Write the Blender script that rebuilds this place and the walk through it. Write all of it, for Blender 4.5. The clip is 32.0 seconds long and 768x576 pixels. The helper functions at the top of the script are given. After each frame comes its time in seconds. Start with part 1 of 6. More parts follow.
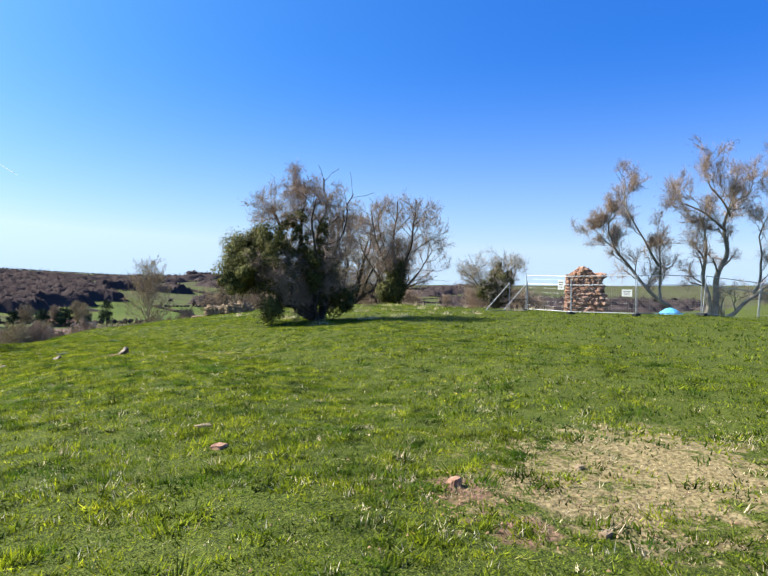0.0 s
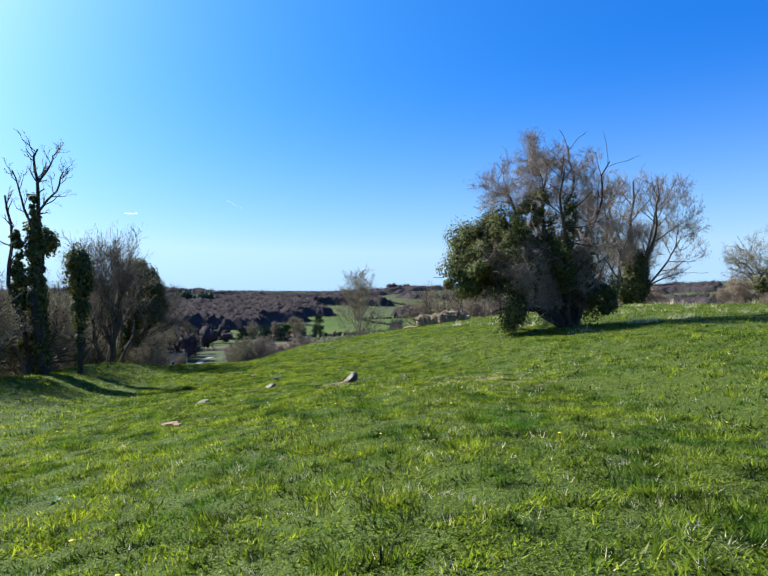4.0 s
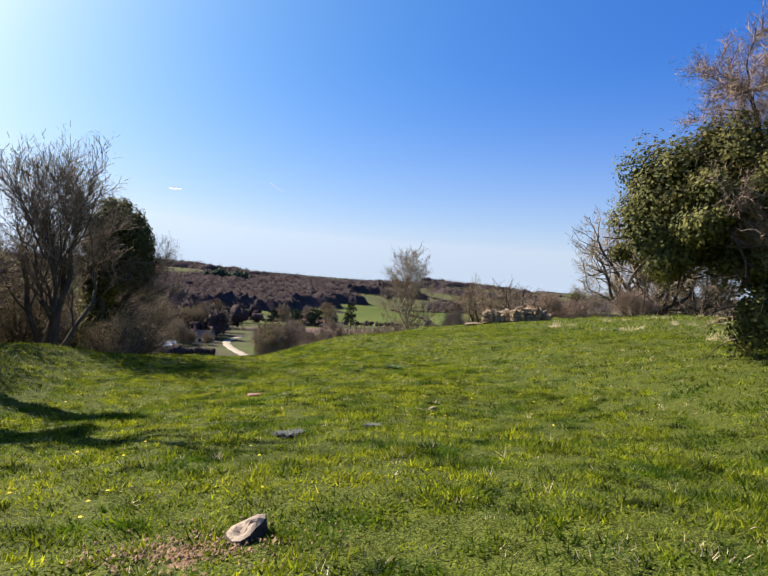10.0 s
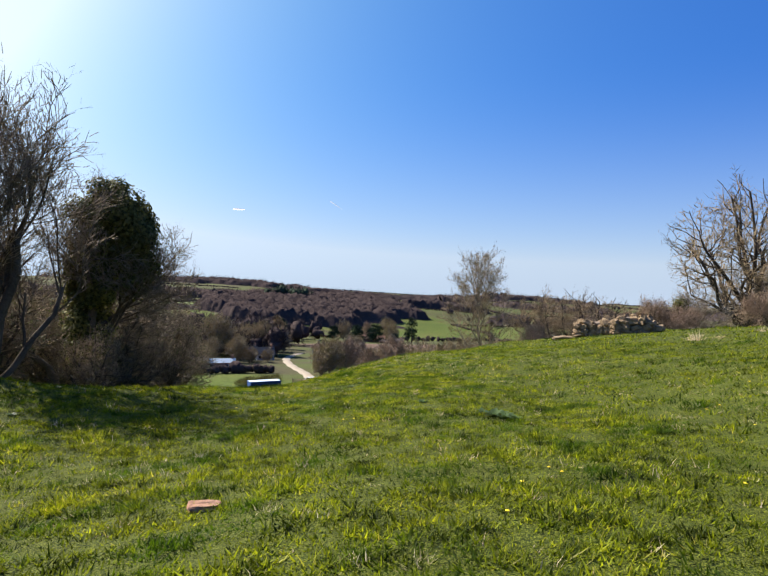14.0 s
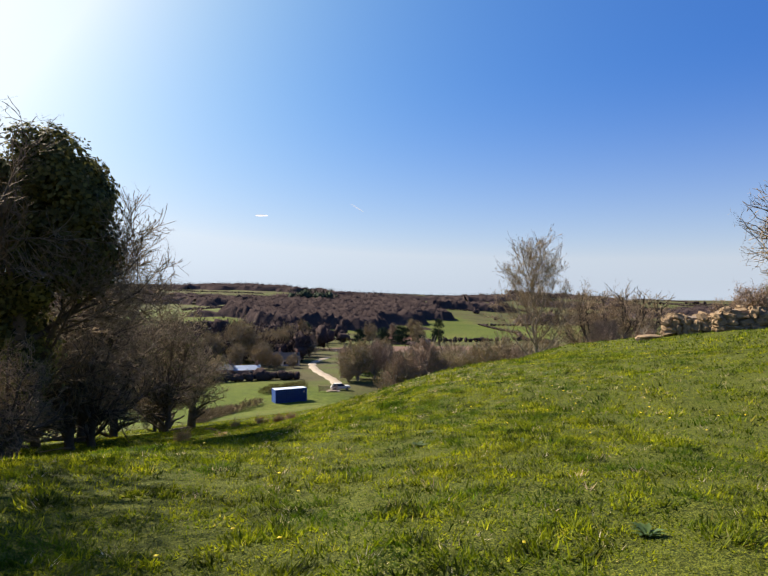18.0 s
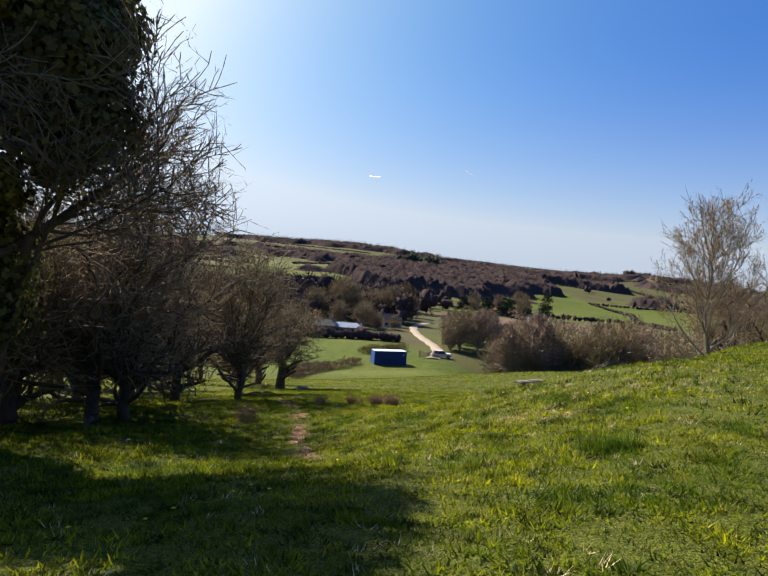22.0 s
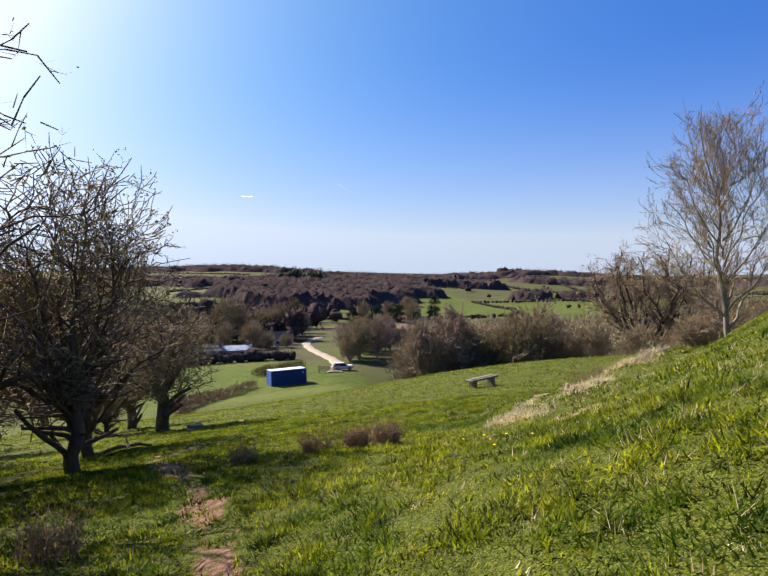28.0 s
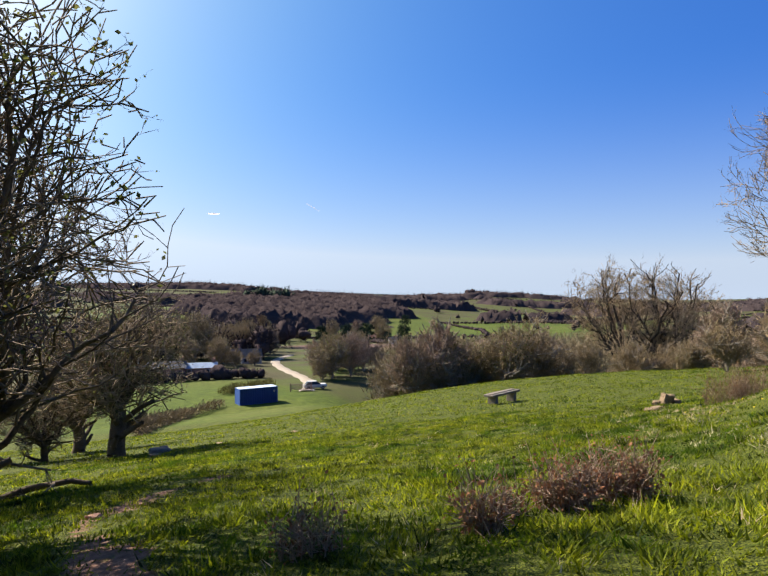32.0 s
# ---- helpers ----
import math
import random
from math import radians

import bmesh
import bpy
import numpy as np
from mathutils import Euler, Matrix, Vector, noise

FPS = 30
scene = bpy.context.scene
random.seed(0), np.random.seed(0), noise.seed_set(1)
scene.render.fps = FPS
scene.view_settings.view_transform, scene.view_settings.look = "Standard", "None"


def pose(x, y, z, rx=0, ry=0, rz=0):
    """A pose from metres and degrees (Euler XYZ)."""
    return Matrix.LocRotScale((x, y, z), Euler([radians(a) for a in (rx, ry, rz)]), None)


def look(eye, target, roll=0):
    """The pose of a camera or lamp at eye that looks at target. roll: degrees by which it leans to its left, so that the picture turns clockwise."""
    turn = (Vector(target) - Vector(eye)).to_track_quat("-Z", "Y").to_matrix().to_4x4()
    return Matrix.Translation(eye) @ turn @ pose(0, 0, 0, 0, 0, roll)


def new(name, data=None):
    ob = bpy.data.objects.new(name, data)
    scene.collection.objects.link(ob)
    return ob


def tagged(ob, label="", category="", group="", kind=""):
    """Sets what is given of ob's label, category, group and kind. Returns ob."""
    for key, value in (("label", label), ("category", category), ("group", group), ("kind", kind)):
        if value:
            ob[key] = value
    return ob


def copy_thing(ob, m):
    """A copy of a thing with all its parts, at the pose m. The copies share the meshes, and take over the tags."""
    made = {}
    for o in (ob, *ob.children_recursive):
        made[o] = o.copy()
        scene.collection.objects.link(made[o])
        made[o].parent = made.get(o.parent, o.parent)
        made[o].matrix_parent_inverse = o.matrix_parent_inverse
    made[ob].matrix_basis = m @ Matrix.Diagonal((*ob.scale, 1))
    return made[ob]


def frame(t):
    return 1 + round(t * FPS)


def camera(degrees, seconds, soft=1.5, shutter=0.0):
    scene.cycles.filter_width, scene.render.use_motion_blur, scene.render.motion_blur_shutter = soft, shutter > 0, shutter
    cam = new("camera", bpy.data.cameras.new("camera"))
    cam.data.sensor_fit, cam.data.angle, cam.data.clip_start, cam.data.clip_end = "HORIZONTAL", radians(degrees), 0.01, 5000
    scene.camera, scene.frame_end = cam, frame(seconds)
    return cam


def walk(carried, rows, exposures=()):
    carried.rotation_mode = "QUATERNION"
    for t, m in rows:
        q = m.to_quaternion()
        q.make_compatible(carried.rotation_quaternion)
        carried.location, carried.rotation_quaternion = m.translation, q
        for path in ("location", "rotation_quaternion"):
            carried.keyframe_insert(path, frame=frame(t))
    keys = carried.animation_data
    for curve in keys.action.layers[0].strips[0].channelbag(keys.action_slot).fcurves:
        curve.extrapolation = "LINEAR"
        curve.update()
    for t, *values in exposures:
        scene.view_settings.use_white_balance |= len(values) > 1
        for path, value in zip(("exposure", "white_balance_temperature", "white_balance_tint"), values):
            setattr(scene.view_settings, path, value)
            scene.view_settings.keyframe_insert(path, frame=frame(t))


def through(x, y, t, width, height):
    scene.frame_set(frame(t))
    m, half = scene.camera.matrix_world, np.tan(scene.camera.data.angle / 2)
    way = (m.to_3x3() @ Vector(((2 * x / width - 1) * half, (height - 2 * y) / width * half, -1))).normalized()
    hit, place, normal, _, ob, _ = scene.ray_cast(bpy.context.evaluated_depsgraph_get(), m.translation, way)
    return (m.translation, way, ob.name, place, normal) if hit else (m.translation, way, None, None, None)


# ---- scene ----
# camera: seconds, eye x y z, heading right of +y, tilt up, roll (degrees)
PATH = [
    (0, -0.000, -0.000, 1.600, 24.37, -0.96, 0.43),
    (0.5, 0.069, 0.691, 1.495, 16.61, -0.93, -0.52),
    (1, 0.136, 1.400, 1.412, 9.78, -0.89, -2.20),
    (1.5, 0.146, 2.147, 1.384, 6.49, -1.14, -1.18),
    (2, 0.120, 2.890, 1.365, 7.20, -1.99, -1.12),
    (2.5, 0.068, 3.616, 1.352, 5.79, -1.47, -1.01),
    (3, 0.002, 4.322, 1.312, 7.39, -0.37, -1.89),
    (3.5, -0.069, 5.053, 1.275, 6.92, 0.30, -2.26),
    (5.5, -0.390, 8.331, 1.232, 4.45, -0.54, -3.11),
    (6, -0.441, 9.239, 1.163, 2.48, 2.59, -1.55),
    (6.5, -0.520, 10.170, 1.076, 4.08, 2.11, -0.74),
    (7, -0.565, 11.143, 1.010, 6.01, 1.73, 1.06),
    (7.5, -0.649, 12.079, 0.935, 7.39, 1.76, 0.04),
    (8, -0.703, 12.944, 0.853, 6.34, 2.15, 1.48),
    (8.5, -0.769, 13.742, 0.772, 3.60, -0.57, 2.51),
    (9, -0.759, 14.529, 0.713, 2.79, -2.07, 2.54),
    (9.5, -0.732, 15.291, 0.665, 1.83, -2.23, 2.82),
    (10, -0.727, 16.077, 0.625, 3.20, -0.56, 1.75),
    (10.5, -0.738, 16.928, 0.588, 3.61, 0.32, 2.09),
    (11, -0.755, 17.789, 0.552, 5.50, -0.03, 0.21),
    (11.5, -0.728, 18.628, 0.494, 6.22, 0.21, 0.75),
    (12, -0.724, 19.454, 0.430, 5.55, -0.33, 1.06),
    (12.5, -0.711, 20.255, 0.360, 1.38, 0.60, 1.10),
    (13, -0.729, 20.985, 0.277, -1.69, 0.34, 2.47),
    (13.5, -0.770, 21.652, 0.208, -0.52, -0.10, 1.22),
    (14, -0.818, 22.359, 0.161, -2.43, 0.75, 0.79),
    (14.5, -0.893, 23.061, 0.123, -2.50, -0.42, -0.23),
    (16.5, -1.379, 25.934, -0.015, -4.90, 0.17, -0.29),
    (17, -1.496, 26.683, -0.039, -4.42, 0.90, -1.04),
    (17.5, -1.647, 27.453, -0.066, -5.23, 1.11, 0.09),
    (18, -1.807, 28.226, -0.090, -4.65, 0.94, -0.81),
    (18.5, -1.947, 28.973, -0.125, -6.75, 1.35, 0.79),
    (19, -2.115, 29.685, -0.174, -6.42, -0.25, 1.25),
    (19.5, -2.278, 30.387, -0.236, -7.64, 0.37, 1.92),
    (20, -2.463, 31.076, -0.355, -9.48, 0.72, 1.17),
    (20.5, -2.676, 31.821, -0.400, -8.53, 1.15, 1.54),
    (21, -2.918, 32.507, -0.469, -9.32, 0.20, 1.03),
    (21.5, -3.130, 33.178, -0.521, -10.76, -0.89, 1.29),
    (22, -3.316, 33.830, -0.565, -14.30, -2.52, 3.87),
    (22.5, -3.507, 34.480, -0.632, -11.21, -2.55, 1.34),
    (23, -3.724, 35.108, -0.727, -10.82, -2.34, 0.29),
    (23.5, -3.954, 35.725, -0.857, -9.06, -1.89, 0.45),
    (24, -4.172, 36.329, -1.012, -9.05, -2.20, -0.19),
    (24.5, -4.440, 36.929, -1.148, -4.75, -2.98, -0.90),
    (25, -4.741, 37.519, -1.275, -1.85, -2.12, -1.75),
    (25.5, -5.048, 38.122, -1.406, 1.07, -1.44, -4.47),
    (27.5, -6.173, 40.869, -2.013, -1.97, 0.23, -3.22),
    (28, -6.449, 41.497, -2.186, -3.49, -0.90, -1.64),
    (28.5, -6.718, 42.067, -2.325, -2.33, -2.01, -0.97),
    (29, -6.954, 42.646, -2.440, -0.81, -2.86, -0.26),
    (29.5, -7.186, 43.261, -2.555, 0.88, -2.68, -0.69),
    (30, -7.437, 43.913, -2.696, -0.64, 0.69, -0.83),
    (30.5, -7.690, 44.538, -2.829, -0.79, 0.76, -1.68),
    (31, -7.954, 45.115, -2.939, -0.59, 0.70, -2.14),
    (31.5, -8.184, 45.672, -3.076, -1.96, 0.98, -1.05),
    (32, -8.382, 46.202, -3.242, -0.40, 0.97, -0.85),
]


def eye_pose(x, y, z, heading, tilt, roll):
    h, p = radians(heading), radians(tilt)
    way = Vector((math.sin(h) * math.cos(p), math.cos(h) * math.cos(p), math.sin(p)))
    eye = Vector((x, y, z))
    return look(eye, eye + way, roll)


cam = camera(64, 32.0)
walk(cam, [(t, eye_pose(*v)) for t, *v in PATH], exposures=[(0.0, 1.55, 6000, 6), (2.0, 1.4, 5250, -2), (3.5, 1.4, 5250, -2), (5.5, 1.38, 6300, 8), (9.0, 1.34, 6650, 13), (13.0, 1.26, 6350, 11), (17.0, 1.22, 7200, 14),
                                                                (20.0, 1.17, 6850, 14), (22.0, 1.14, 6900, 14), (24.5, 1.1, 6350, 11), (28.0, 1.27, 6650, 17), (32.0, 1.28, 6600, 14)])

# ---- light ----
SUN_AZ, SUN_EL = radians(-55), radians(39)
world = bpy.data.worlds.new("world")
scene.world = world
world.use_nodes = True
wn, wl = world.node_tree.nodes, world.node_tree.links
sky = wn.new("ShaderNodeTexSky")
sky.sky_type = "NISHITA"
sky.sun_disc = False
sky.sun_elevation, sky.sun_rotation = SUN_EL, SUN_AZ
sky.altitude, sky.air_density, sky.dust_density, sky.ozone_density = 100, 0.75, 1.9, 6.0


def sky_math(op, a, b):
    node = wn.new("ShaderNodeMath")
    node.operation = op
    for sock, v in zip(node.inputs, (a, b)):
        if isinstance(v, (int, float)):
            sock.default_value = v
        else:
            wl.new(v, sock)
    return node.outputs[0]


# a deeper blue and a gentler rise toward the horizon
split, join = wn.new("ShaderNodeSeparateColor"), wn.new("ShaderNodeCombineColor")
wl.new(sky.outputs[0], split.inputs[0])
blue = sky_math("MULTIPLY", sky_math("POWER", sky_math("MAXIMUM", split.outputs[2], sky_math("MULTIPLY", split.outputs[1], 1.3)), 0.6), 1.34)
red = sky_math("MULTIPLY", sky_math("POWER", sky_math("DIVIDE", split.outputs[0], split.outputs[2]), 2.9), 3.0)
red = sky_math("MINIMUM", red, 0.68)
green = sky_math("POWER", red, 0.46)
wl.new(sky_math("MULTIPLY", red, blue), join.inputs[0])
wl.new(sky_math("MULTIPLY", green, blue), join.inputs[1])
wl.new(blue, join.inputs[2])
# pale air toward the horizon
aim = wn.new("ShaderNodeTexCoord")
axis = wn.new("ShaderNodeSeparateXYZ")
wl.new(aim.outputs["Generated"], axis.inputs[0])
low = sky_math("SUBTRACT", 1.0, sky_math("DIVIDE", sky_math("MAXIMUM", axis.outputs[2], 0.0), 0.36))
low = sky_math("MULTIPLY", sky_math("POWER", sky_math("MAXIMUM", low, 0.0), 2.2), 0.9)
pale = wn.new("ShaderNodeMix")
pale.data_type = "RGBA"
pale.inputs[7].default_value = (2.35, 2.9, 3.6, 1)
wl.new(low, pale.inputs[0])
wl.new(join.outputs[0], pale.inputs[6])
wl.new(pale.outputs[2], wn["Background"].inputs[0])
wn["Background"].inputs[1].default_value = 0.105
sun = new("sun", bpy.data.lights.new("sun", "SUN"))
sun.data.energy, sun.data.angle, sun.data.color = 5.0, radians(0.55), (1.0, 0.94, 0.83)
to_sun = Vector((math.sin(SUN_AZ) * math.cos(SUN_EL), math.cos(SUN_AZ) * math.cos(SUN_EL), math.sin(SUN_EL)))
sun.matrix_world = look(to_sun * 80, (0, 0, 0))


# ---- materials ----
class Nodes:
    """Short hand for one material's node tree."""

    def __init__(self, name, rough=0.8, metal=0.0, spec=0.3):
        self.m = bpy.data.materials.new(name)
        self.m.use_nodes = True
        self.t = self.m.node_tree
        self.b = self.t.nodes["Principled BSDF"]
        self.b.inputs["Roughness"].default_value = rough
        self.b.inputs["Metallic"].default_value = metal
        self.b.inputs["Specular IOR Level"].default_value = spec

    def n(self, kind, **vals):
        node = self.t.nodes.new("ShaderNode" + kind)
        for k, v in vals.items():
            node.inputs[k.replace("_", " ")].default_value = v
        return node

    def link(self, a, b):
        self.t.links.new(a, b)

    def coord(self):
        return self.n("NewGeometry").outputs["Position"]

    def local(self):
        return self.n("TexCoord").outputs["Object"]

    def noise(self, scale, detail=4, where=None, rough=0.55, stretch=None):
        where = where or self.coord()
        if stretch:
            mp = self.n("Mapping")
            mp.inputs["Scale"].default_value = stretch
            self.link(where, mp.inputs["Vector"])
            where = mp.outputs[0]
        node = self.n("TexNoise", Scale=scale, Detail=detail, Roughness=rough)
        self.link(where, node.inputs["Vector"])
        return node.outputs["Fac"]

    def ramp(self, fac, *stops):
        node = self.n("ValToRGB")
        cr = node.color_ramp
        while len(cr.elements) < len(stops):
            cr.elements.new(0.5)
        for el, (p, c) in zip(cr.elements, stops):
            el.position = p
            el.color = (*c, 1) if len(c) == 3 else c
        self.link(fac, node.inputs[0])
        return node.outputs["Color"]

    def mix(self, fac, a, b, blend="MIX"):
        node = self.n("Mix")
        node.data_type, node.blend_type = "RGBA", blend
        for sock, v in ((node.inputs[0], fac), (node.inputs[6], a), (node.inputs[7], b)):
            if isinstance(v, (int, float)):
                sock.default_value = v
            elif isinstance(v, tuple):
                sock.default_value = (*v, 1)
            else:
                self.link(v, sock)
        return node.outputs[2]

    def math(self, op, a, b=0.0):
        node = self.n("Math")
        node.operation = op
        for sock, v in zip(node.inputs, (a, b)):
            if isinstance(v, (int, float)):
                sock.default_value = v
            else:
                self.link(v, sock)
        return node.outputs[0]

    def attr(self, name):
        node = self.n("Attribute")
        node.attribute_name = name
        return node.outputs["Fac"]

    def color(self, sock):
        self.link(sock, self.b.inputs["Base Color"])

    def bump(self, fac, strength=0.4, dist=0.02):
        node = self.n("Bump", Strength=strength, Distance=dist)
        self.link(fac, node.inputs["Height"])
        self.link(node.outputs[0], self.b.inputs["Normal"])


def two_tone(name, a, b, scale, rough=0.8, bump=0.3, metal=0.0, fine=None, spec=0.3, island=0.0, dist=0.01):
    """A surface that wanders between two colours at one scale with finer grain on top."""
    k = Nodes(name, rough, metal, spec)
    c = k.ramp(k.noise(scale), (0.3, a), (0.7, b))
    f = k.noise(fine or scale * 9, 6)
    c = k.mix(0.35, c, k.ramp(f, (0.25, tuple(v * 0.55 for v in a)), (0.75, tuple(min(1, v * 1.35) for v in b))))
    if island:
        g = k.n("NewGeometry").outputs["Random Per Island"]
        c = k.mix(island, c, k.ramp(g, (0.0, tuple(v * 0.5 for v in a)), (1.0, tuple(min(1, v * 1.6) for v in b))))
    k.color(c)
    if bump:
        k.bump(f, bump, dist)
    return k.m


def leaf_material(name, dark, light, rough=0.5, through=0.35, spec=0.35):
    """Thin leaves or blades: every island its own shade, some light passes through."""
    k = Nodes(name, rough, 0, spec)
    g = k.n("NewGeometry").outputs["Random Per Island"]
    big = k.noise(0.55, 3)
    c = k.ramp(g, (0.0, dark), (0.75, light), (1.0, tuple(v * 1.25 for v in light)))
    c = k.mix(k.ramp(big, (0.42, (0, 0, 0)), (0.7, (0.7, 0.7, 0.7))), c, tuple((d + l) * 0.5 * s for d, l, s in zip(dark, light, (1.3, 1.05, 1.2))))
    c = k.mix(1.0, c, k.ramp(k.noise(2.1, 5, None, 0.65), (0.3, (0.5, 0.55, 0.6)), (0.5, (1, 1, 1)), (0.75, (1.4, 1.3, 1.15))), "MULTIPLY")
    k.color(c)
    tr = k.n("BsdfTranslucent")
    k.link(c, tr.inputs["Color"])
    mx = k.n("MixShader")
    mx.inputs[0].default_value = through
    k.link(k.b.outputs[0], mx.inputs[1])
    k.link(tr.outputs[0], mx.inputs[2])
    k.link(mx.outputs[0], k.t.nodes["Material Output"].inputs["Surface"])
    return k.m


def turf_blades(name, dark, light):
    """Grass blades: each its own tint, yellow and lush patches wandering over the ground, shade among tufts painted in.
    """
    k = Nodes(name, 0.65, 0, 0.12)
    pos = k.coord()
    g = k.n("NewGeometry").outputs["Random Per Island"]
    c = k.ramp(g, (0.0, dark), (0.7, light), (0.93, tuple(v * 1.3 for v in light)), (1.0, (0.30, 0.25, 0.11)))
    c = k.mix(k.ramp(k.noise(0.8, 5, pos, 0.65), (0.5, (0, 0, 0)), (0.7, (0.45, 0.45, 0.45))), c, (0.17, 0.17, 0.018))
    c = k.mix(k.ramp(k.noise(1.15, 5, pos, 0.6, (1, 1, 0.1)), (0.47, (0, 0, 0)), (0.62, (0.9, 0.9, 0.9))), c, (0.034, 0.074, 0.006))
    # dark and bright mottling, painted in place of shade and sun on tufts
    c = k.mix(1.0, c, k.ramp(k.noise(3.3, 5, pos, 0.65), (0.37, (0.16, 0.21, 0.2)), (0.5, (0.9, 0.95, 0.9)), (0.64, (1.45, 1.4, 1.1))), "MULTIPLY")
    k.color(c)
    tr = k.n("BsdfTranslucent")
    k.link(k.mix(1.0, c, (1.5, 1.4, 0.7), "MULTIPLY"), tr.inputs["Color"])
    mx = k.n("MixShader")
    mx.inputs[0].default_value = 0.48
    k.link(k.b.outputs[0], mx.inputs[1])
    k.link(tr.outputs[0], mx.inputs[2])
    k.link(mx.outputs[0], k.t.nodes["Material Output"].inputs["Surface"])
    return k.m


def ground_material():
    """Turf with shade between blades put into its colour, dry and bare patches near by; farther off the land's cover:
    pasture, plough, wood floor.
    """
    k = Nodes("turf", 0.95, 0, 0.1)
    pos = k.coord()
    n1, n2, n3 = k.noise(0.45, 5, pos), k.noise(2.6, 5, pos), k.noise(26, 5, pos)
    # near-black ends of these greens stand in for shade down between the blades
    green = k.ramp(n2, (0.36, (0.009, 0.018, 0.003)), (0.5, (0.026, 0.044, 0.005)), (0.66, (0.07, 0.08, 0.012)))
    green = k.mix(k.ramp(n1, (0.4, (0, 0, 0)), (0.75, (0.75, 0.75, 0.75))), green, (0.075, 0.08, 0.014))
    gap_shade = k.ramp(k.noise(7, 7, pos, 0.75), (0.42, (0.10, 0.12, 0.09)), (0.55, (1, 1, 1)), (0.8, (1.25, 1.2, 1.1)))
    green = k.mix(1.0, green, gap_shade, "MULTIPLY")
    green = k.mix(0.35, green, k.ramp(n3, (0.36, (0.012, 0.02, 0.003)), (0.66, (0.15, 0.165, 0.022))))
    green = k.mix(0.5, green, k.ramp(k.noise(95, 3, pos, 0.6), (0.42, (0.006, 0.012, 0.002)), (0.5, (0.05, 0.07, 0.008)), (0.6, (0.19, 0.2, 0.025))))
    straw = k.ramp(k.noise(22, 5, pos), (0.3, (0.10, 0.07, 0.028)), (0.7, (0.30, 0.23, 0.115)))
    dry = k.math("ADD", k.attr("dry"), k.math("MULTIPLY", k.math("SUBTRACT", k.noise(3.8, 7, pos, 0.7), 0.58), 2.6))
    dryf = k.ramp(dry, (0.42, (0, 0, 0)), (0.7, (1, 1, 1)))
    c = k.mix(dryf, green, straw)
    soil = k.ramp(k.noise(14, 5, pos), (0.3, (0.10, 0.052, 0.032)), (0.7, (0.26, 0.15, 0.10)))
    dirt = k.math("ADD", k.attr("dirt"), k.math("MULTIPLY", k.math("SUBTRACT", k.noise(5, 5, pos), 0.5), 1.1))
    c = k.mix(k.ramp(dirt, (0.42, (0, 0, 0)), (0.62, (1, 1, 1))), c, soil)
    pasture = k.ramp(k.noise(0.03, 6, pos), (0.3, (0.044, 0.07, 0.008)), (0.5, (0.064, 0.09, 0.011)), (0.7, (0.085, 0.095, 0.02)))
    pasture = k.mix(1.0, pasture, k.ramp(k.noise(0.9, 7, pos, 0.7), (0.3, (0.5, 0.55, 0.5)), (0.7, (1.5, 1.4, 1.3))), "MULTIPLY")
    rough = k.ramp(k.noise(0.05, 7, pos), (0.3, (0.04, 0.036, 0.016)), (0.48, (0.065, 0.058, 0.026)), (0.6, (0.055, 0.068, 0.016)), (0.75, (0.085, 0.09, 0.026)))
    c = k.mix(k.attr("rough_land"), c, rough)
    c = k.mix(k.attr("pasture"), c, pasture)
    wood = k.ramp(k.noise(0.05, 6, pos), (0.3, (0.05, 0.042, 0.03)), (0.7, (0.11, 0.09, 0.06)))
    c = k.mix(k.attr("wood"), c, wood)
    plough = k.ramp(k.noise(0.15, 6, pos), (0.3, (0.10, 0.06, 0.046)), (0.7, (0.15, 0.092, 0.072)))
    c = k.mix(k.attr("plough"), c, plough)
    k.color(c)
    k.bump(k.math("ADD", n3, k.noise(9, 5, pos)), 0.7, 0.05)
    return k.m


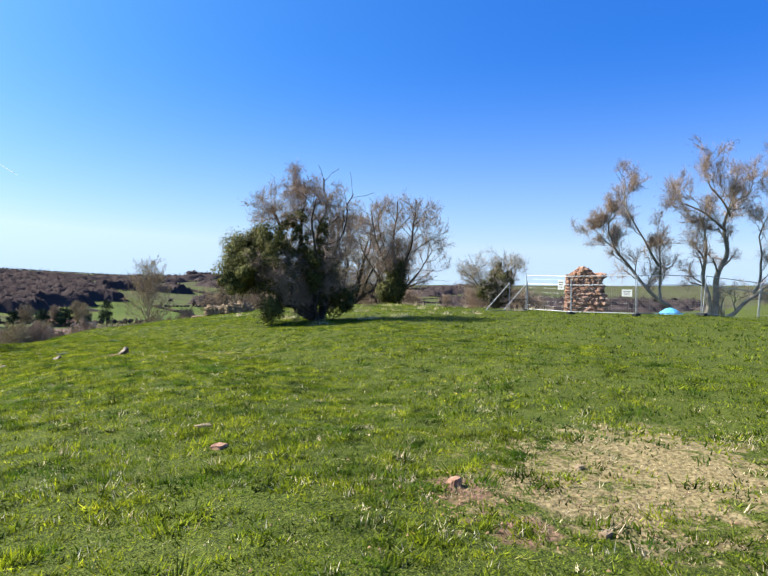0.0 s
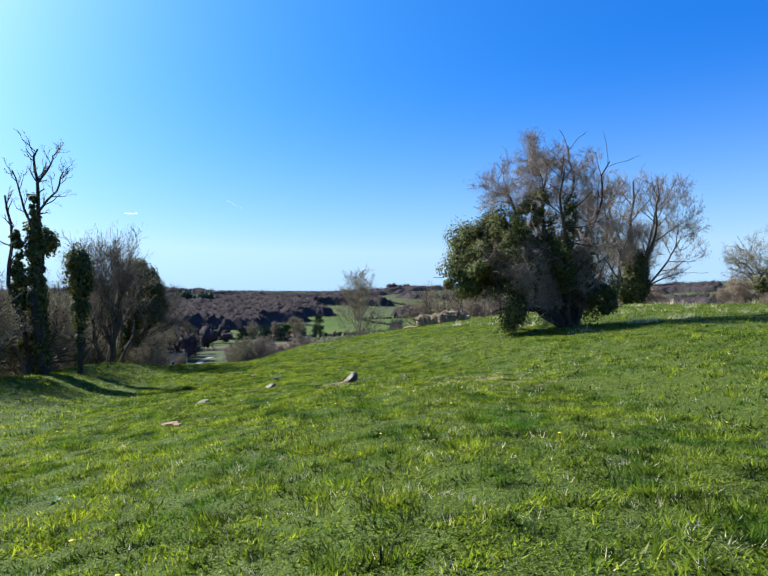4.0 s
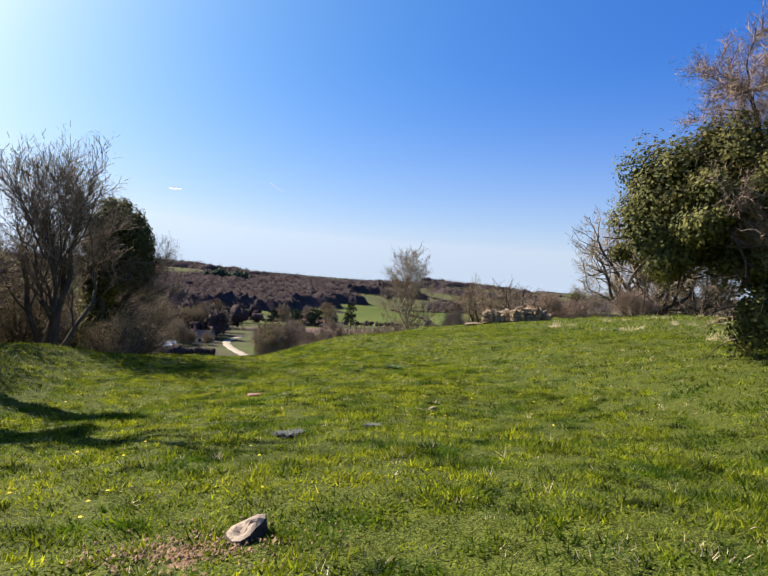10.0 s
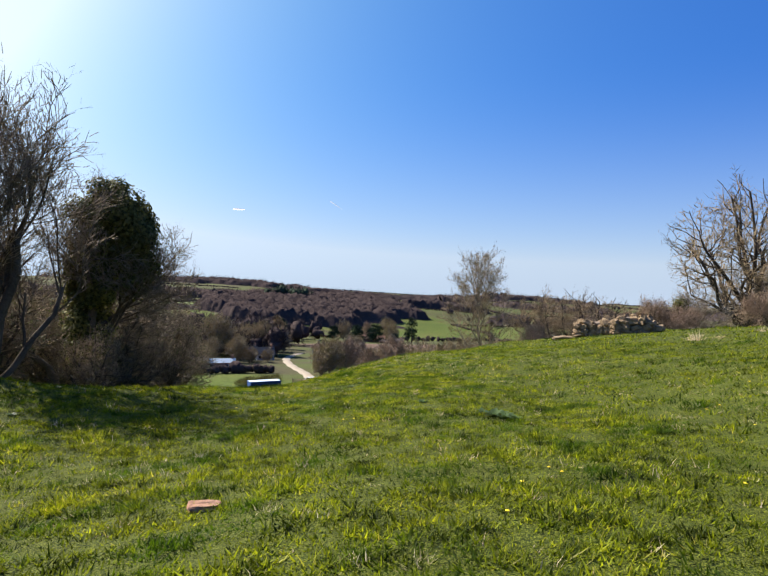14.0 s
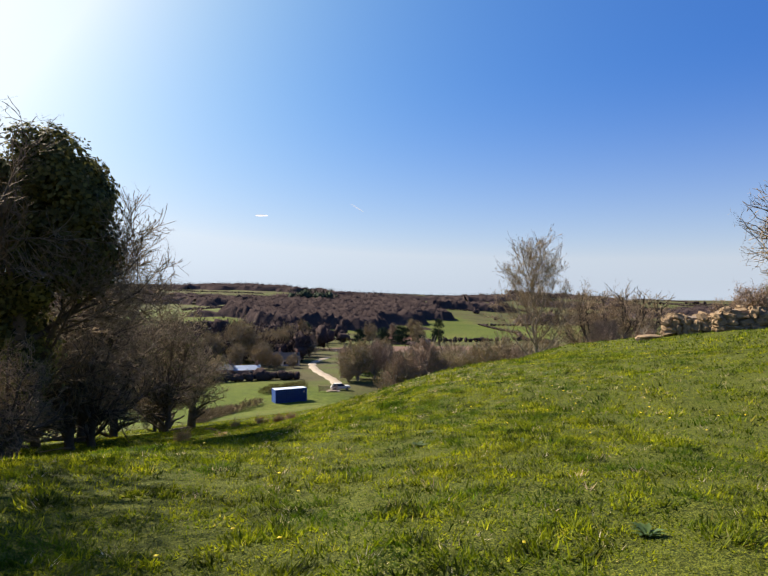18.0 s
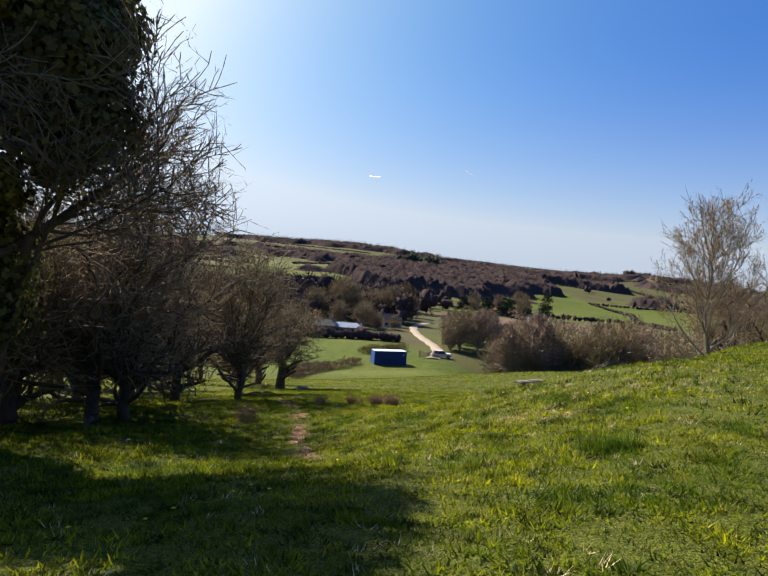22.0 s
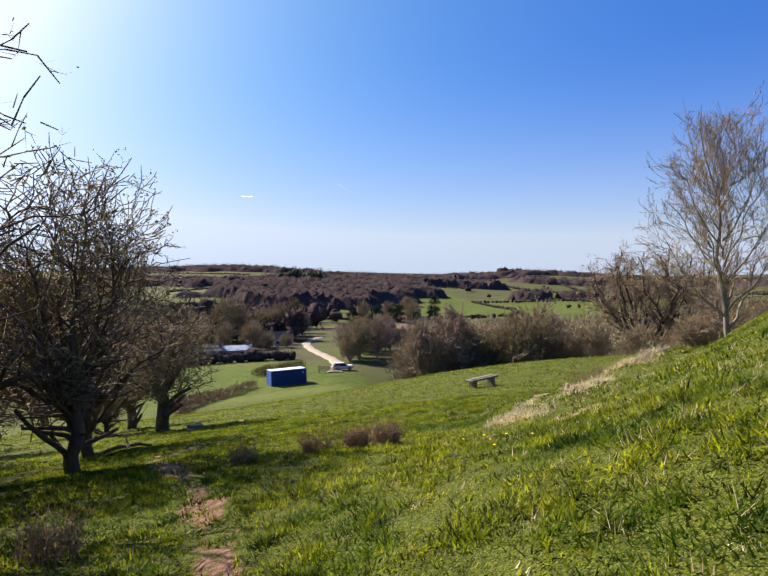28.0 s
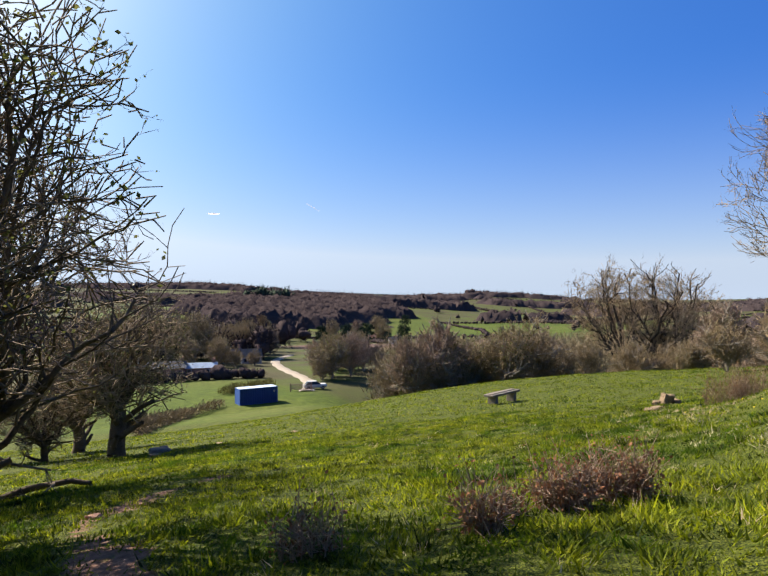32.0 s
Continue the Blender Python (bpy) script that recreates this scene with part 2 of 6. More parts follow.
MAT = {
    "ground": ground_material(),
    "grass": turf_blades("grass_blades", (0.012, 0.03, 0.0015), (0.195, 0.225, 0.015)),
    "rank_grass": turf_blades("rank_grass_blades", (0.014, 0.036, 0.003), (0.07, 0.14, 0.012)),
    "straw": leaf_material("dry_grass", (0.34, 0.27, 0.14), (0.68, 0.59, 0.38), 0.7, 0.3, 0.15),
    "weed": leaf_material("weed_leaves", (0.03, 0.06, 0.012), (0.085, 0.14, 0.035), 0.5, 0.3),
    "thistle": leaf_material("thistle_leaves", (0.05, 0.058, 0.045), (0.16, 0.17, 0.15), 0.7, 0.15, 0.2),
    "flower": leaf_material("yellow_petals", (0.62, 0.46, 0.01), (0.80, 0.66, 0.03), 0.6, 0.3),
    "ivy": leaf_material("ivy_leaves", (0.018, 0.027, 0.009), (0.15, 0.145, 0.04), 0.75, 0.25, 0.12),
    "dead_leaf": leaf_material("dead_leaves", (0.10, 0.048, 0.024), (0.25, 0.13, 0.065), 0.8, 0.2, 0.1),
    "spring": leaf_material("spring_leaves", (0.05, 0.06, 0.014), (0.14, 0.15, 0.04), 0.6, 0.4),
    "bark": two_tone("bark", (0.05, 0.038, 0.026), (0.14, 0.11, 0.075), 3.0, 0.95, 0.7, fine=26, spec=0.1),
    # darker copy of bark; on the hawthorn it holds the trunk's shade as colour
    "dark_bark": two_tone("dark_bark", (0.032, 0.025, 0.018), (0.085, 0.066, 0.048), 3.0, 0.95, 0.7, fine=26, spec=0.1),
    "pale_bark": two_tone("pale_bark", (0.12, 0.098, 0.07), (0.31, 0.265, 0.2), 2.0, 0.9, 0.6, fine=20, spec=0.15),
    "twig": two_tone("brown_twigs", (0.16, 0.115, 0.068), (0.33, 0.245, 0.15), 0.6, 0.9, 0, spec=0.1, island=0.3),
    "red_twig": two_tone("reddish_twigs", (0.17, 0.115, 0.08), (0.34, 0.245, 0.175), 0.6, 0.9, 0, spec=0.1, island=0.3),
    "grey_twig": two_tone("grey_twigs", (0.16, 0.125, 0.09), (0.34, 0.28, 0.21), 0.6, 0.9, 0, spec=0.1, island=0.3),
    "dark_twig": two_tone("dark_twigs", (0.12, 0.09, 0.058), (0.25, 0.19, 0.125), 0.6, 0.9, 0, spec=0.1, island=0.3),
    # brown twigs with the purple tint of distance haze mixed into the colour
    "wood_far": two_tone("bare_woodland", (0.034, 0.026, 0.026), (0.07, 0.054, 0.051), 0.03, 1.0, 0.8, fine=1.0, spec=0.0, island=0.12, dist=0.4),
    "hedge": two_tone("hedge_twigs", (0.15, 0.11, 0.06), (0.28, 0.205, 0.115), 0.3, 0.95, 0, fine=4, spec=0.05, island=0.4),
    "fir": two_tone("conifer_needles", (0.012, 0.022, 0.014), (0.035, 0.055, 0.03), 0.3, 0.9, 0, fine=3, spec=0.1, island=0.4),
    "stone": two_tone("rubble_stone", (0.15, 0.1, 0.055), (0.31, 0.225, 0.14), 2.2, 0.95, 0.8, fine=18, spec=0.1, island=0.25, dist=0.03),
    "red_stone": two_tone("red_sandstone", (0.17, 0.08, 0.05), (0.42, 0.25, 0.17), 1.8, 0.95, 0.8, fine=16, spec=0.1, island=0.3, dist=0.03),
    "mortar": two_tone("lime_mortar", (0.15, 0.12, 0.09), (0.26, 0.21, 0.165), 4, 0.95, 0.6, fine=30, spec=0.1),
    "pale_wood": two_tone("weathered_timber", (0.42, 0.36, 0.28), (0.66, 0.58, 0.47), 3, 0.85, 0.4, fine=30),
    "cut_wood": two_tone("cut_wood", (0.15, 0.105, 0.07), (0.34, 0.26, 0.19), 6, 0.8, 0.4, fine=50),
    "wood_chips": two_tone("wood_chips", (0.09, 0.05, 0.026), (0.26, 0.16, 0.085), 30, 0.9, 0, island=0.5),
    "steel": two_tone("galvanised_steel", (0.24, 0.245, 0.25), (0.38, 0.385, 0.39), 8, 0.55, 0.1, metal=0.7, spec=0.5),
    "blue": two_tone("blue_painted_steel", (0.012, 0.055, 0.22), (0.022, 0.085, 0.30), 0.7, 0.55, 0.1, fine=9, spec=0.4),
    "pale_roof": two_tone("pale_blue_roof", (0.42, 0.52, 0.66), (0.58, 0.67, 0.78), 0.7, 0.5, 0.1),
    "white": two_tone("white_paint", (0.42, 0.41, 0.39), (0.55, 0.54, 0.52), 3, 0.6, 0.05),
    "render_wall": two_tone("white_render", (0.38, 0.36, 0.33), (0.5, 0.48, 0.44), 0.8, 0.9, 0.2),
    "slate": two_tone("slate_roof", (0.07, 0.075, 0.085), (0.14, 0.145, 0.16), 1.5, 0.7, 0.3),
    "tile_roof": two_tone("clay_tile_roof", (0.20, 0.11, 0.08), (0.32, 0.19, 0.14), 1.5, 0.85, 0.3),
    "dark": two_tone("dark_glass", (0.015, 0.018, 0.022), (0.03, 0.035, 0.04), 2, 0.2, 0),
    "rubber": two_tone("black_rubber", (0.015, 0.015, 0.015), (0.03, 0.03, 0.03), 4, 0.8, 0.1),
    "tarp": two_tone("light_blue_tarpaulin", (0.08, 0.30, 0.55), (0.16, 0.45, 0.72), 5, 0.5, 0.5, dist=0.05),
    "valley_twig": two_tone("valley_twigs", (0.13, 0.095, 0.05), (0.3, 0.225, 0.125), 0.3, 0.9, 0, spec=0.1, island=0.3),
    "bench_wood": two_tone("weathered_oak", (0.12, 0.095, 0.07), (0.26, 0.22, 0.17), 3, 0.9, 0.5, fine=24),
    "gravel": two_tone("lane_gravel", (0.24, 0.2, 0.15), (0.36, 0.305, 0.24), 0.6, 0.95, 0.5, fine=9, spec=0.1),
    "cloud": leaf_material("cloud_white", (0.5, 0.52, 0.55), (0.6, 0.62, 0.64), 1.0, 0.7, 0.0),
    "path_soil": two_tone("path_soil", (0.11, 0.06, 0.036), (0.26, 0.16, 0.105), 5, 0.95, 0.6, fine=40, spec=0.1),
}


# ---- mesh helpers ----
def mesh_from(name, verts, faces, material, smooth=False):
    me = bpy.data.meshes.new(name)
    verts = np.asarray(verts, np.float32)
    if isinstance(faces, np.ndarray):
        nf, k = faces.shape
        me.vertices.add(len(verts))
        me.vertices.foreach_set("co", verts.ravel())
        me.loops.add(nf * k)
        me.loops.foreach_set("vertex_index", faces.astype(np.int32).ravel())
        me.polygons.add(nf)
        me.polygons.foreach_set("loop_start", np.arange(0, nf * k, k, dtype=np.int32))
        me.update(calc_edges=True)
    else:
        me.from_pydata(verts.tolist(), [], faces)
    me.materials.append(material)
    if smooth:
        me.polygons.foreach_set("use_smooth", np.ones(len(me.polygons), bool))
    me.update()
    return me


def link_mesh(name, me, parent=None, label="", at=None):
    ob = new(name, me)
    if parent:
        ob.parent = parent
    if at is not None:
        ob.matrix_basis = at
    if label:
        ob["label"] = label
    return ob


def part(name, bm, material, parent, label="", at=None, smooth=False):
    me = bpy.data.meshes.new(name)
    bm.to_mesh(me)
    bm.free()
    me.materials.append(material)
    if smooth:
        me.polygons.foreach_set("use_smooth", np.ones(len(me.polygons), bool))
    return link_mesh(name, me, parent, label, at)


def thing(name, at, label, category, group="", kind=""):
    root = new(name)
    root.empty_display_size = 0.2
    root.matrix_basis = at
    return tagged(root, label, category, group, kind)


def box(bm, x, y, z, sx, sy, sz, m=None, bevel=0.0):
    """A box with its middle at x y z, in bm."""
    made = bmesh.ops.create_cube(bm, size=1, matrix=(m or Matrix()) @ Matrix.LocRotScale((x, y, z), None, (sx, sy, sz)))
    if bevel:
        edges = list({e for v in made["verts"] for e in v.link_edges})
        bmesh.ops.bevel(bm, geom=edges, offset=bevel, segments=1, affect="EDGES")
    return bm


def rod(bm, a, b, r, sides=8, r2=None):
    a, b = Vector(a), Vector(b)
    turn = (b - a).to_track_quat("Z", "Y").to_matrix().to_4x4()
    bmesh.ops.create_cone(bm, cap_ends=True, segments=sides, radius1=r, radius2=r if r2 is None else r2, depth=(b - a).length,
                          matrix=Matrix.Translation((a + b) / 2) @ turn)
    return bm


def rough_stone(bm, sx, sy, sz, seed, m=None, amount=0.14, cuts=2):
    """A weathered block: a cube cut finely, rounded and knocked about."""
    rnd = random.Random(seed)
    bmesh.ops.create_cube(bm, size=1)
    bmesh.ops.subdivide_edges(bm, edges=bm.edges[:], cuts=cuts, use_grid_fill=True)
    off = Vector((rnd.random() * 50, rnd.random() * 50, rnd.random() * 50))
    for v in bm.verts:
        p = v.co.copy()
        p = p.lerp(p.normalized() * 0.6, 0.42)
        p += noise.noise_vector(p * 2.2 + off) * amount
        v.co = Vector((p.x * sx, p.y * sy, p.z * sz))
        if m:
            v.co = m @ v.co
    return bm


# ---- the lie of the land ----
def smooth(e0, e1, v):
    t = np.clip((v - e0) / (e1 - e0), 0, 1)
    return t * t * (3 - 2 * t)


SKYLINE = [(-180, 0.5), (-90, 1.0), (-50, 1.1), (-27, 1.15), (-17, 0.95), (-8.6, 0.5), (0, 0.1), (6, -0.12), (9, -0.15), (14, -0.5), (25, -0.7), (45, -0.6), (90, 0.2), (180, 0.5)]


def hummock(x, y):
    """Small unevenness of old turf."""
    return (0.05 * np.sin(x * 0.9 + 1.3 * np.sin(y * 0.31)) * np.sin(y * 0.7 + 0.8) + 0.025 * np.sin(x * 2.3 + y * 1.1) * np.sin(y * 1.9 - x * 0.7)
            + 0.012 * np.sin(x * 5.1 - y * 3.2) * np.sin(y * 4.7 + x * 1.6))


def land(x, y):
    """Height of the ground. A mound with a flat top, its flank falling to a pasture, a valley and hills beyond."""
    x, y = np.asarray(x, float), np.asarray(y, float)
    xc = np.clip(x, -60, 45)
    top = 0.05 - 0.045 * y + 0.1 * x
    cap = -0.03 - 0.008 * np.clip(y, -20, 80)
    k = 0.25
    top = -k * np.log(np.exp(-np.clip(top, -30, 30) / k) + np.exp(-np.clip(cap, -30, 30) / k))
    top = np.maximum(top, -6) - 0.15 * np.clip(0.75 * x + 0.3 * y - 27, 0, 30)
    top = top - 0.25 * smooth(42, 56, y)
    # low bank under the row of trees, and a hollow beside it
    ridge = np.exp(-((x + 9.3) / 2.6) ** 2) * smooth(14, 22, y) * (1 - smooth(38, 46, y))
    top = top + ridge * 1.15 * (1 - 0.5 * smooth(30, 40, y))
    top = top - 0.5 * (1 - smooth(-17, -11.5, x)) * smooth(-20, 0, -x - 5) * 6
    yy = np.where(y < 95, y, 95 + (y - 95) * 0.8)
    lower = -8.3 - 0.165 * (yy - 74) + 0.087 * (xc + 3.3)
    lower = np.maximum(lower, -19.2 - 0.03 * np.clip(y - 150, 0, 500)) + 0.0
    lower = np.minimum(lower, -1.2 - 0.1 * np.clip(-x - 12, 0, 60))
    lower = lower + 1.5 * np.exp(-((x - 2) / 18) ** 2 - ((y - 96) / 18) ** 2)
    lower = lower - 3.5 * smooth(106, 130, y) * smooth(-22, -6, x) * (1 - smooth(140, 200, y))
    lower = lower - 0.32 * np.exp(-((x + 6.6 + (y - 42) * 0.42) / 2.2) ** 2 - ((y - 43.5) / 4.0) ** 2)
    e = np.minimum(0.91 * (x + 5) - 0.42 * np.maximum(y - 49, -4), (63 + 0.1 * x - y) * 0.8)
    s = smooth(-1.2, 5.6, e)
    early = 1 - smooth(31, 39, y)
    s = np.maximum(s, early * smooth(-16, -10, x))
    s = s * (1 - smooth(55, 95, x))
    z = lower + s * (top - lower)
    z = z + 0.5 * np.exp(-((x + 2.0) / 1.0) ** 2 - ((y - 54.6) / 1.7) ** 2)
    # gentle swells of the mound's top and flank
    z = z + 0.3 * (1 - smooth(17, 27, y)) * (1 - smooth(0.5, 4, x)) * smooth(-30, -12, x) - 0.22 * np.exp(-((x - 2.2) / 2.2) ** 2) * smooth(15, 20, y) * (1 - smooth(36, 40, y))
    z = z + 0.2 * smooth(43, 47, y) * (1 - smooth(-3, 1, x)) * (1 - smooth(58, 64, y)) * smooth(-16, -11, x) + 0.25 * np.exp(-((x + 5.5) / 1.8) ** 2 - ((y - 33) / 4.0) ** 2)
    # lip of the bank above the pasture
    across, along = ((y - 50.9) - 0.92 * (x + 5)) / 1.36, ((x + 5) + 0.92 * (y - 50.9)) / 1.36
    z = z + 0.32 * np.exp(-(across / 0.85) ** 2) * smooth(-0.9, 0.9, along) * (1 - smooth(3.2, 5.2, along))
    # far land
    r = np.hypot(x, y)
    az = np.degrees(np.arctan2(x, y))
    el = np.interp(az, [a for a, _ in SKYLINE], [v for _, v in SKYLINE])
    ridge_h = 1.6 + np.tan(np.radians(el)) * 1500
    floor = np.where(y > 100, lower, np.clip(lower, -30, -12))
    rise = smooth(320, 1500, r) ** 0.9
    far = floor * (1 - rise) + ridge_h * rise
    # the wooded hill across the valley
    far = far + 15 * np.exp(-(((x + 135) / 130) ** 2 + ((y - 630) / 170) ** 2)) * (1 - smooth(900, 1500, r))
    far = far + 6 * np.sin(x * 0.011 + 2) * np.sin(y * 0.008 + 1) * smooth(250, 500, r) * (1 - smooth(1100, 1500, r))
    far = far - smooth(1500, 3800, r) * 60
    z = z * (1 - smooth(140, 260, r)) + far * smooth(140, 260, r)
    return z + hummock(x, y) * (1 - smooth(60, 130, r))


def gz(x, y):
    return float(land(x, y))


def blob(x, y, cx, cy, rx, ry, turn=0.0):
    c, s = math.cos(turn), math.sin(turn)
    u, v = (x - cx) * c + (y - cy) * s, -(x - cx) * s + (y - cy) * c
    return np.exp(-((u / rx) ** 2 + (v / ry) ** 2))


def line_mask(x, y, pts, width):
    best = np.full(np.shape(x), 1e9)
    for (ax, ay), (bx, by) in zip(pts, pts[1:]):
        t = np.clip(((x - ax) * (bx - ax) + (y - ay) * (by - ay)) / ((bx - ax) ** 2 + (by - ay) ** 2), 0, 1)
        best = np.minimum(best, np.hypot(x - ax - t * (bx - ax), y - ay - t * (by - ay)))
    return 1 - smooth(width * 0.5, width, best)
# ---- ground: one sheet out to the horizon ----
ROAD = [(-23.0, 154), (-23.6, 164), (-25.5, 174), (-29.5, 186), (-34, 198), (-39, 214), (-42.8, 230), (-43.6, 245), (-42, 262)]


def build_ground():
    cx, cy, seg = -3.0, 27.0, 620
    rad = [0.0]
    while rad[-1] < 4200:
        rad.append(rad[-1] + (0.36 if rad[-1] < 40 else 0.36 + (rad[-1] - 40) * 0.016))
    rad = np.array(rad[1:])
    ang = np.linspace(0, 2 * np.pi, seg, endpoint=False)
    X = cx + rad[:, None] * np.sin(ang)[None]
    Y = cy + rad[:, None] * np.cos(ang)[None]
    Z = land(X, Y)
    v = np.stack([X, Y, Z], -1).reshape(-1, 3)
    v = np.vstack([v, [[cx, cy, gz(cx, cy)]]])
    nr = len(rad)
    i, j = np.meshgrid(np.arange(nr - 1), np.arange(seg), indexing="ij")
    a, b = i * seg + j, i * seg + (j + 1) % seg
    quads = np.stack([a, a + seg, b + seg, b], -1).reshape(-1, 4)
    fan = np.stack([np.full(seg, len(v) - 1), np.arange(seg), (np.arange(seg) + 1) % seg], -1)
    tris = np.vstack([quads[:, [0, 1, 2]], quads[:, [0, 2, 3]], fan[:, [0, 1, 2]]])[:, ::-1]
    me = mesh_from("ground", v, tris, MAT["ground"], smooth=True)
    x, y = v[:, 0], v[:, 1]
    r = np.hypot(x, y)
    masks = {
        # patches at 3.6 3.6 and 5.2 4.6: worn turf, enlarged to paint a sunlit sheen
        "dry": np.clip(0.95 * blob(x, y, 2.2, 17.2, 1.6, 1.1) + 0.95 * blob(x, y, 3.6, 3.6, 1.6, 1.5) + 0.75 * blob(x, y, 5.2, 4.6, 1.8, 1.6) + 0.42 * blob(x, y, -3.5, 41.2, 1.0, 0.9)
                       + 0.55 * blob(x, y, 1.2, 15.4, 1.2, 0.6) + 0.5 * blob(x, y, 3.4, 16.0, 1.0, 1.0) + 0.9 * line_mask(x, y, [(-5.2, 49.5), (-4.6, 49.75), (-4.0, 49.95)], 0.6)
                       + 0.45 * blob(x, y, -1.6, 43.5, 1.2, 0.6) + 0.55 * blob(x, y, -3.4, 41.8, 0.9, 0.5)
                       + 0.5 * blob(x, y, 15, 19, 4, 1.5) + 0.35 * blob(x, y, 0.5, 7.5, 2.0, 2.4) + 0.35 * blob(x, y, 2, 80, 9, 4) + 0.32 * blob(x, y, -3.0, 46.5, 2.2, 4.5), 0, 1),
        "dirt": np.clip(0.8 * blob(x, y, 2.5, 4.1, 0.4, 0.3) + 0.6 * blob(x, y, 2.45, 3.2, 0.5, 0.5) + 0.7 * blob(x, y, 0.15, 17.5, 0.3, 0.22)
                        + 0.75 * blob(x, y, -1.45, 19.25, 0.4, 0.3) + 0.65 * blob(x, y, -2.4, 17.45, 0.4, 0.22) + 0.6 * blob(x, y, -1.12, 15.34, 0.4, 0.14) + 0.5 * blob(x, y, 0.9, 5.74, 0.2, 0.15)
                        + 0.85 * line_mask(x, y, [(-5.9, 41.2), (-6.6, 42.5), (-7.35, 44.2), (-8.4, 46.8), (-9.3, 48.6), (-10.4, 50.2), (-11.0, 51.6), (-10.3, 53.6)], 0.24) * (0.9 + 0.35 * np.sin(y * 2.7)), 0, 1),
        "rough_land": smooth(120, 190, r) * (1 - smooth(-40, -20, -y)),
        "pasture": field_mask(x, y),
        "wood": np.clip(smooth(0.5, 0.8, wood_mask(x, y)), 0, 1),
        "plough": smooth(0.3, 0.6, np.maximum(blob(x, y, -14, 330, 46, 42), 0)) * (y > 296) * (y < 366),
    }
    for name, val in masks.items():
        me.attributes.new(name, "FLOAT", "POINT").data.foreach_set("value", val.astype(np.float32))
    tagged(link_mesh("ground", me), "grassy mound with worn patches above a green valley", "ground", kind="structure")


def parcel_corners():
    """Corners of the hedged fields over the valley and the far hills."""
    rnd = random.Random(17)
    return {(i, j): (-420 + 98 * i - 9 * j + rnd.uniform(-20, 20), 318 + 12 * i + (58 + 4 * j) * j + rnd.uniform(-13, 13)) for i in range(11) for j in range(12)}


PARCELS = parcel_corners()


def field_mask(x, y):
    """How green the fields are: bright pasture, dull grass or rough brown land, dulled far off for haze."""
    rnd = random.Random(23)
    x, y = np.asarray(x, float), np.asarray(y, float)
    f = np.zeros(np.shape(x))
    for i in range(10):
        for j in range(11):
            q = [PARCELS[i, j], PARCELS[i + 1, j], PARCELS[i + 1, j + 1], PARCELS[i, j + 1]]
            green = rnd.choice((0.8, 0.6, 0.4, 0.25, 0.1))
            cx, cy = sum(p[0] for p in q) / 4, sum(p[1] for p in q) / 4
            if math.hypot(cx - 20, cy - 520) < 110 or math.hypot(cx + 195, cy - 440) < 95:
                green = rnd.uniform(0.85, 1.0)
            inside = np.ones(np.shape(x), bool)
            for (ax, ay), (bx, by) in zip(q, q[1:] + q[:1]):
                inside &= (bx - ax) * (y - ay) - (by - ay) * (x - ax) >= 0
            f = np.where(inside, green, f)
    near = blob(x, y, -108, 245, 22, 50, 0.5) + 1.3 * blob(x, y, -50, 160, 17, 15) + blob(x, y, -30, 130, 30, 26) + blob(x, y, -22, 205, 8, 26)
    # green fades beyond 620 m: distance haze put into the field colour
    return np.maximum(f * (1 - 0.65 * smooth(620, 1000, np.hypot(x, y))), smooth(0.35, 0.6, near))


def wood_mask(x, y):
    """Where bare woodland covers the land."""
    w = blob(x, y, -112, 600, 88, 115) * 1.35 + blob(x, y, -60, 700, 70, 90) * 0.9 + blob(x, y, -95, 255, 42, 40) * 0.9
    w = w + blob(x, y, 90, 260, 60, 90) * 0.9 + blob(x, y, 60, 150, 40, 30) * 0.8
    for cx, cy, rx, ry in ((215, 1000, 120, 26), (300, 860, 90, 60), (60, 800, 60, 18), (0, 1120, 160, 40), (480, 800, 90, 60), (120, 640, 50, 14), (-330, 900, 150, 60), (-480, 760, 120, 50), (-420, 1150, 260, 50), (180, 1200, 200, 30), (330, 400, 120, 60), (250, 290, 60, 50), (520, 520, 120, 90)):
        w = w + blob(x, y, cx, cy, rx, ry)
    return np.clip(w, 0, 1.5)


build_ground()


def build_lane():
    """A pale gravel lane laid on the valley floor."""
    pts = []
    for (ax, ay), (bx, by) in zip(ROAD, ROAD[1:]):
        pts += [(ax + (bx - ax) * k / 6, ay + (by - ay) * k / 6) for k in range(6)]
    pts = np.array(pts)
    for _ in range(6):
        pts[1:-1] = (pts[:-2] + 2 * pts[1:-1] + pts[2:]) / 4
    d = np.gradient(pts, axis=0)
    d /= np.linalg.norm(d, axis=1, keepdims=True)
    n = np.stack([-d[:, 1], d[:, 0]], 1)
    wob = 1.25 + 0.2 * np.sin(np.arange(len(pts)) * 1.3)
    rows = []
    for k, lift in ((-1.0, 0.0), (-0.8, 0.16), (0.0, 0.2), (0.8, 0.16), (1.0, 0.0)):
        q = pts + n * (k * wob)[:, None]
        rows.append(np.column_stack([q, land(q[:, 0], q[:, 1]) + lift]))
    m, v = len(pts), np.vstack(rows)
    f = [(r * m + i, r * m + i + 1, (r + 1) * m + i + 1, (r + 1) * m + i) for r in range(4) for i in range(m - 1)]
    tagged(link_mesh("lane", mesh_from("lane", v, np.array(f)[:, ::-1], MAT["gravel"], True)), "pale gravel farm lane winding into the valley", "road", kind="structure")


build_lane()


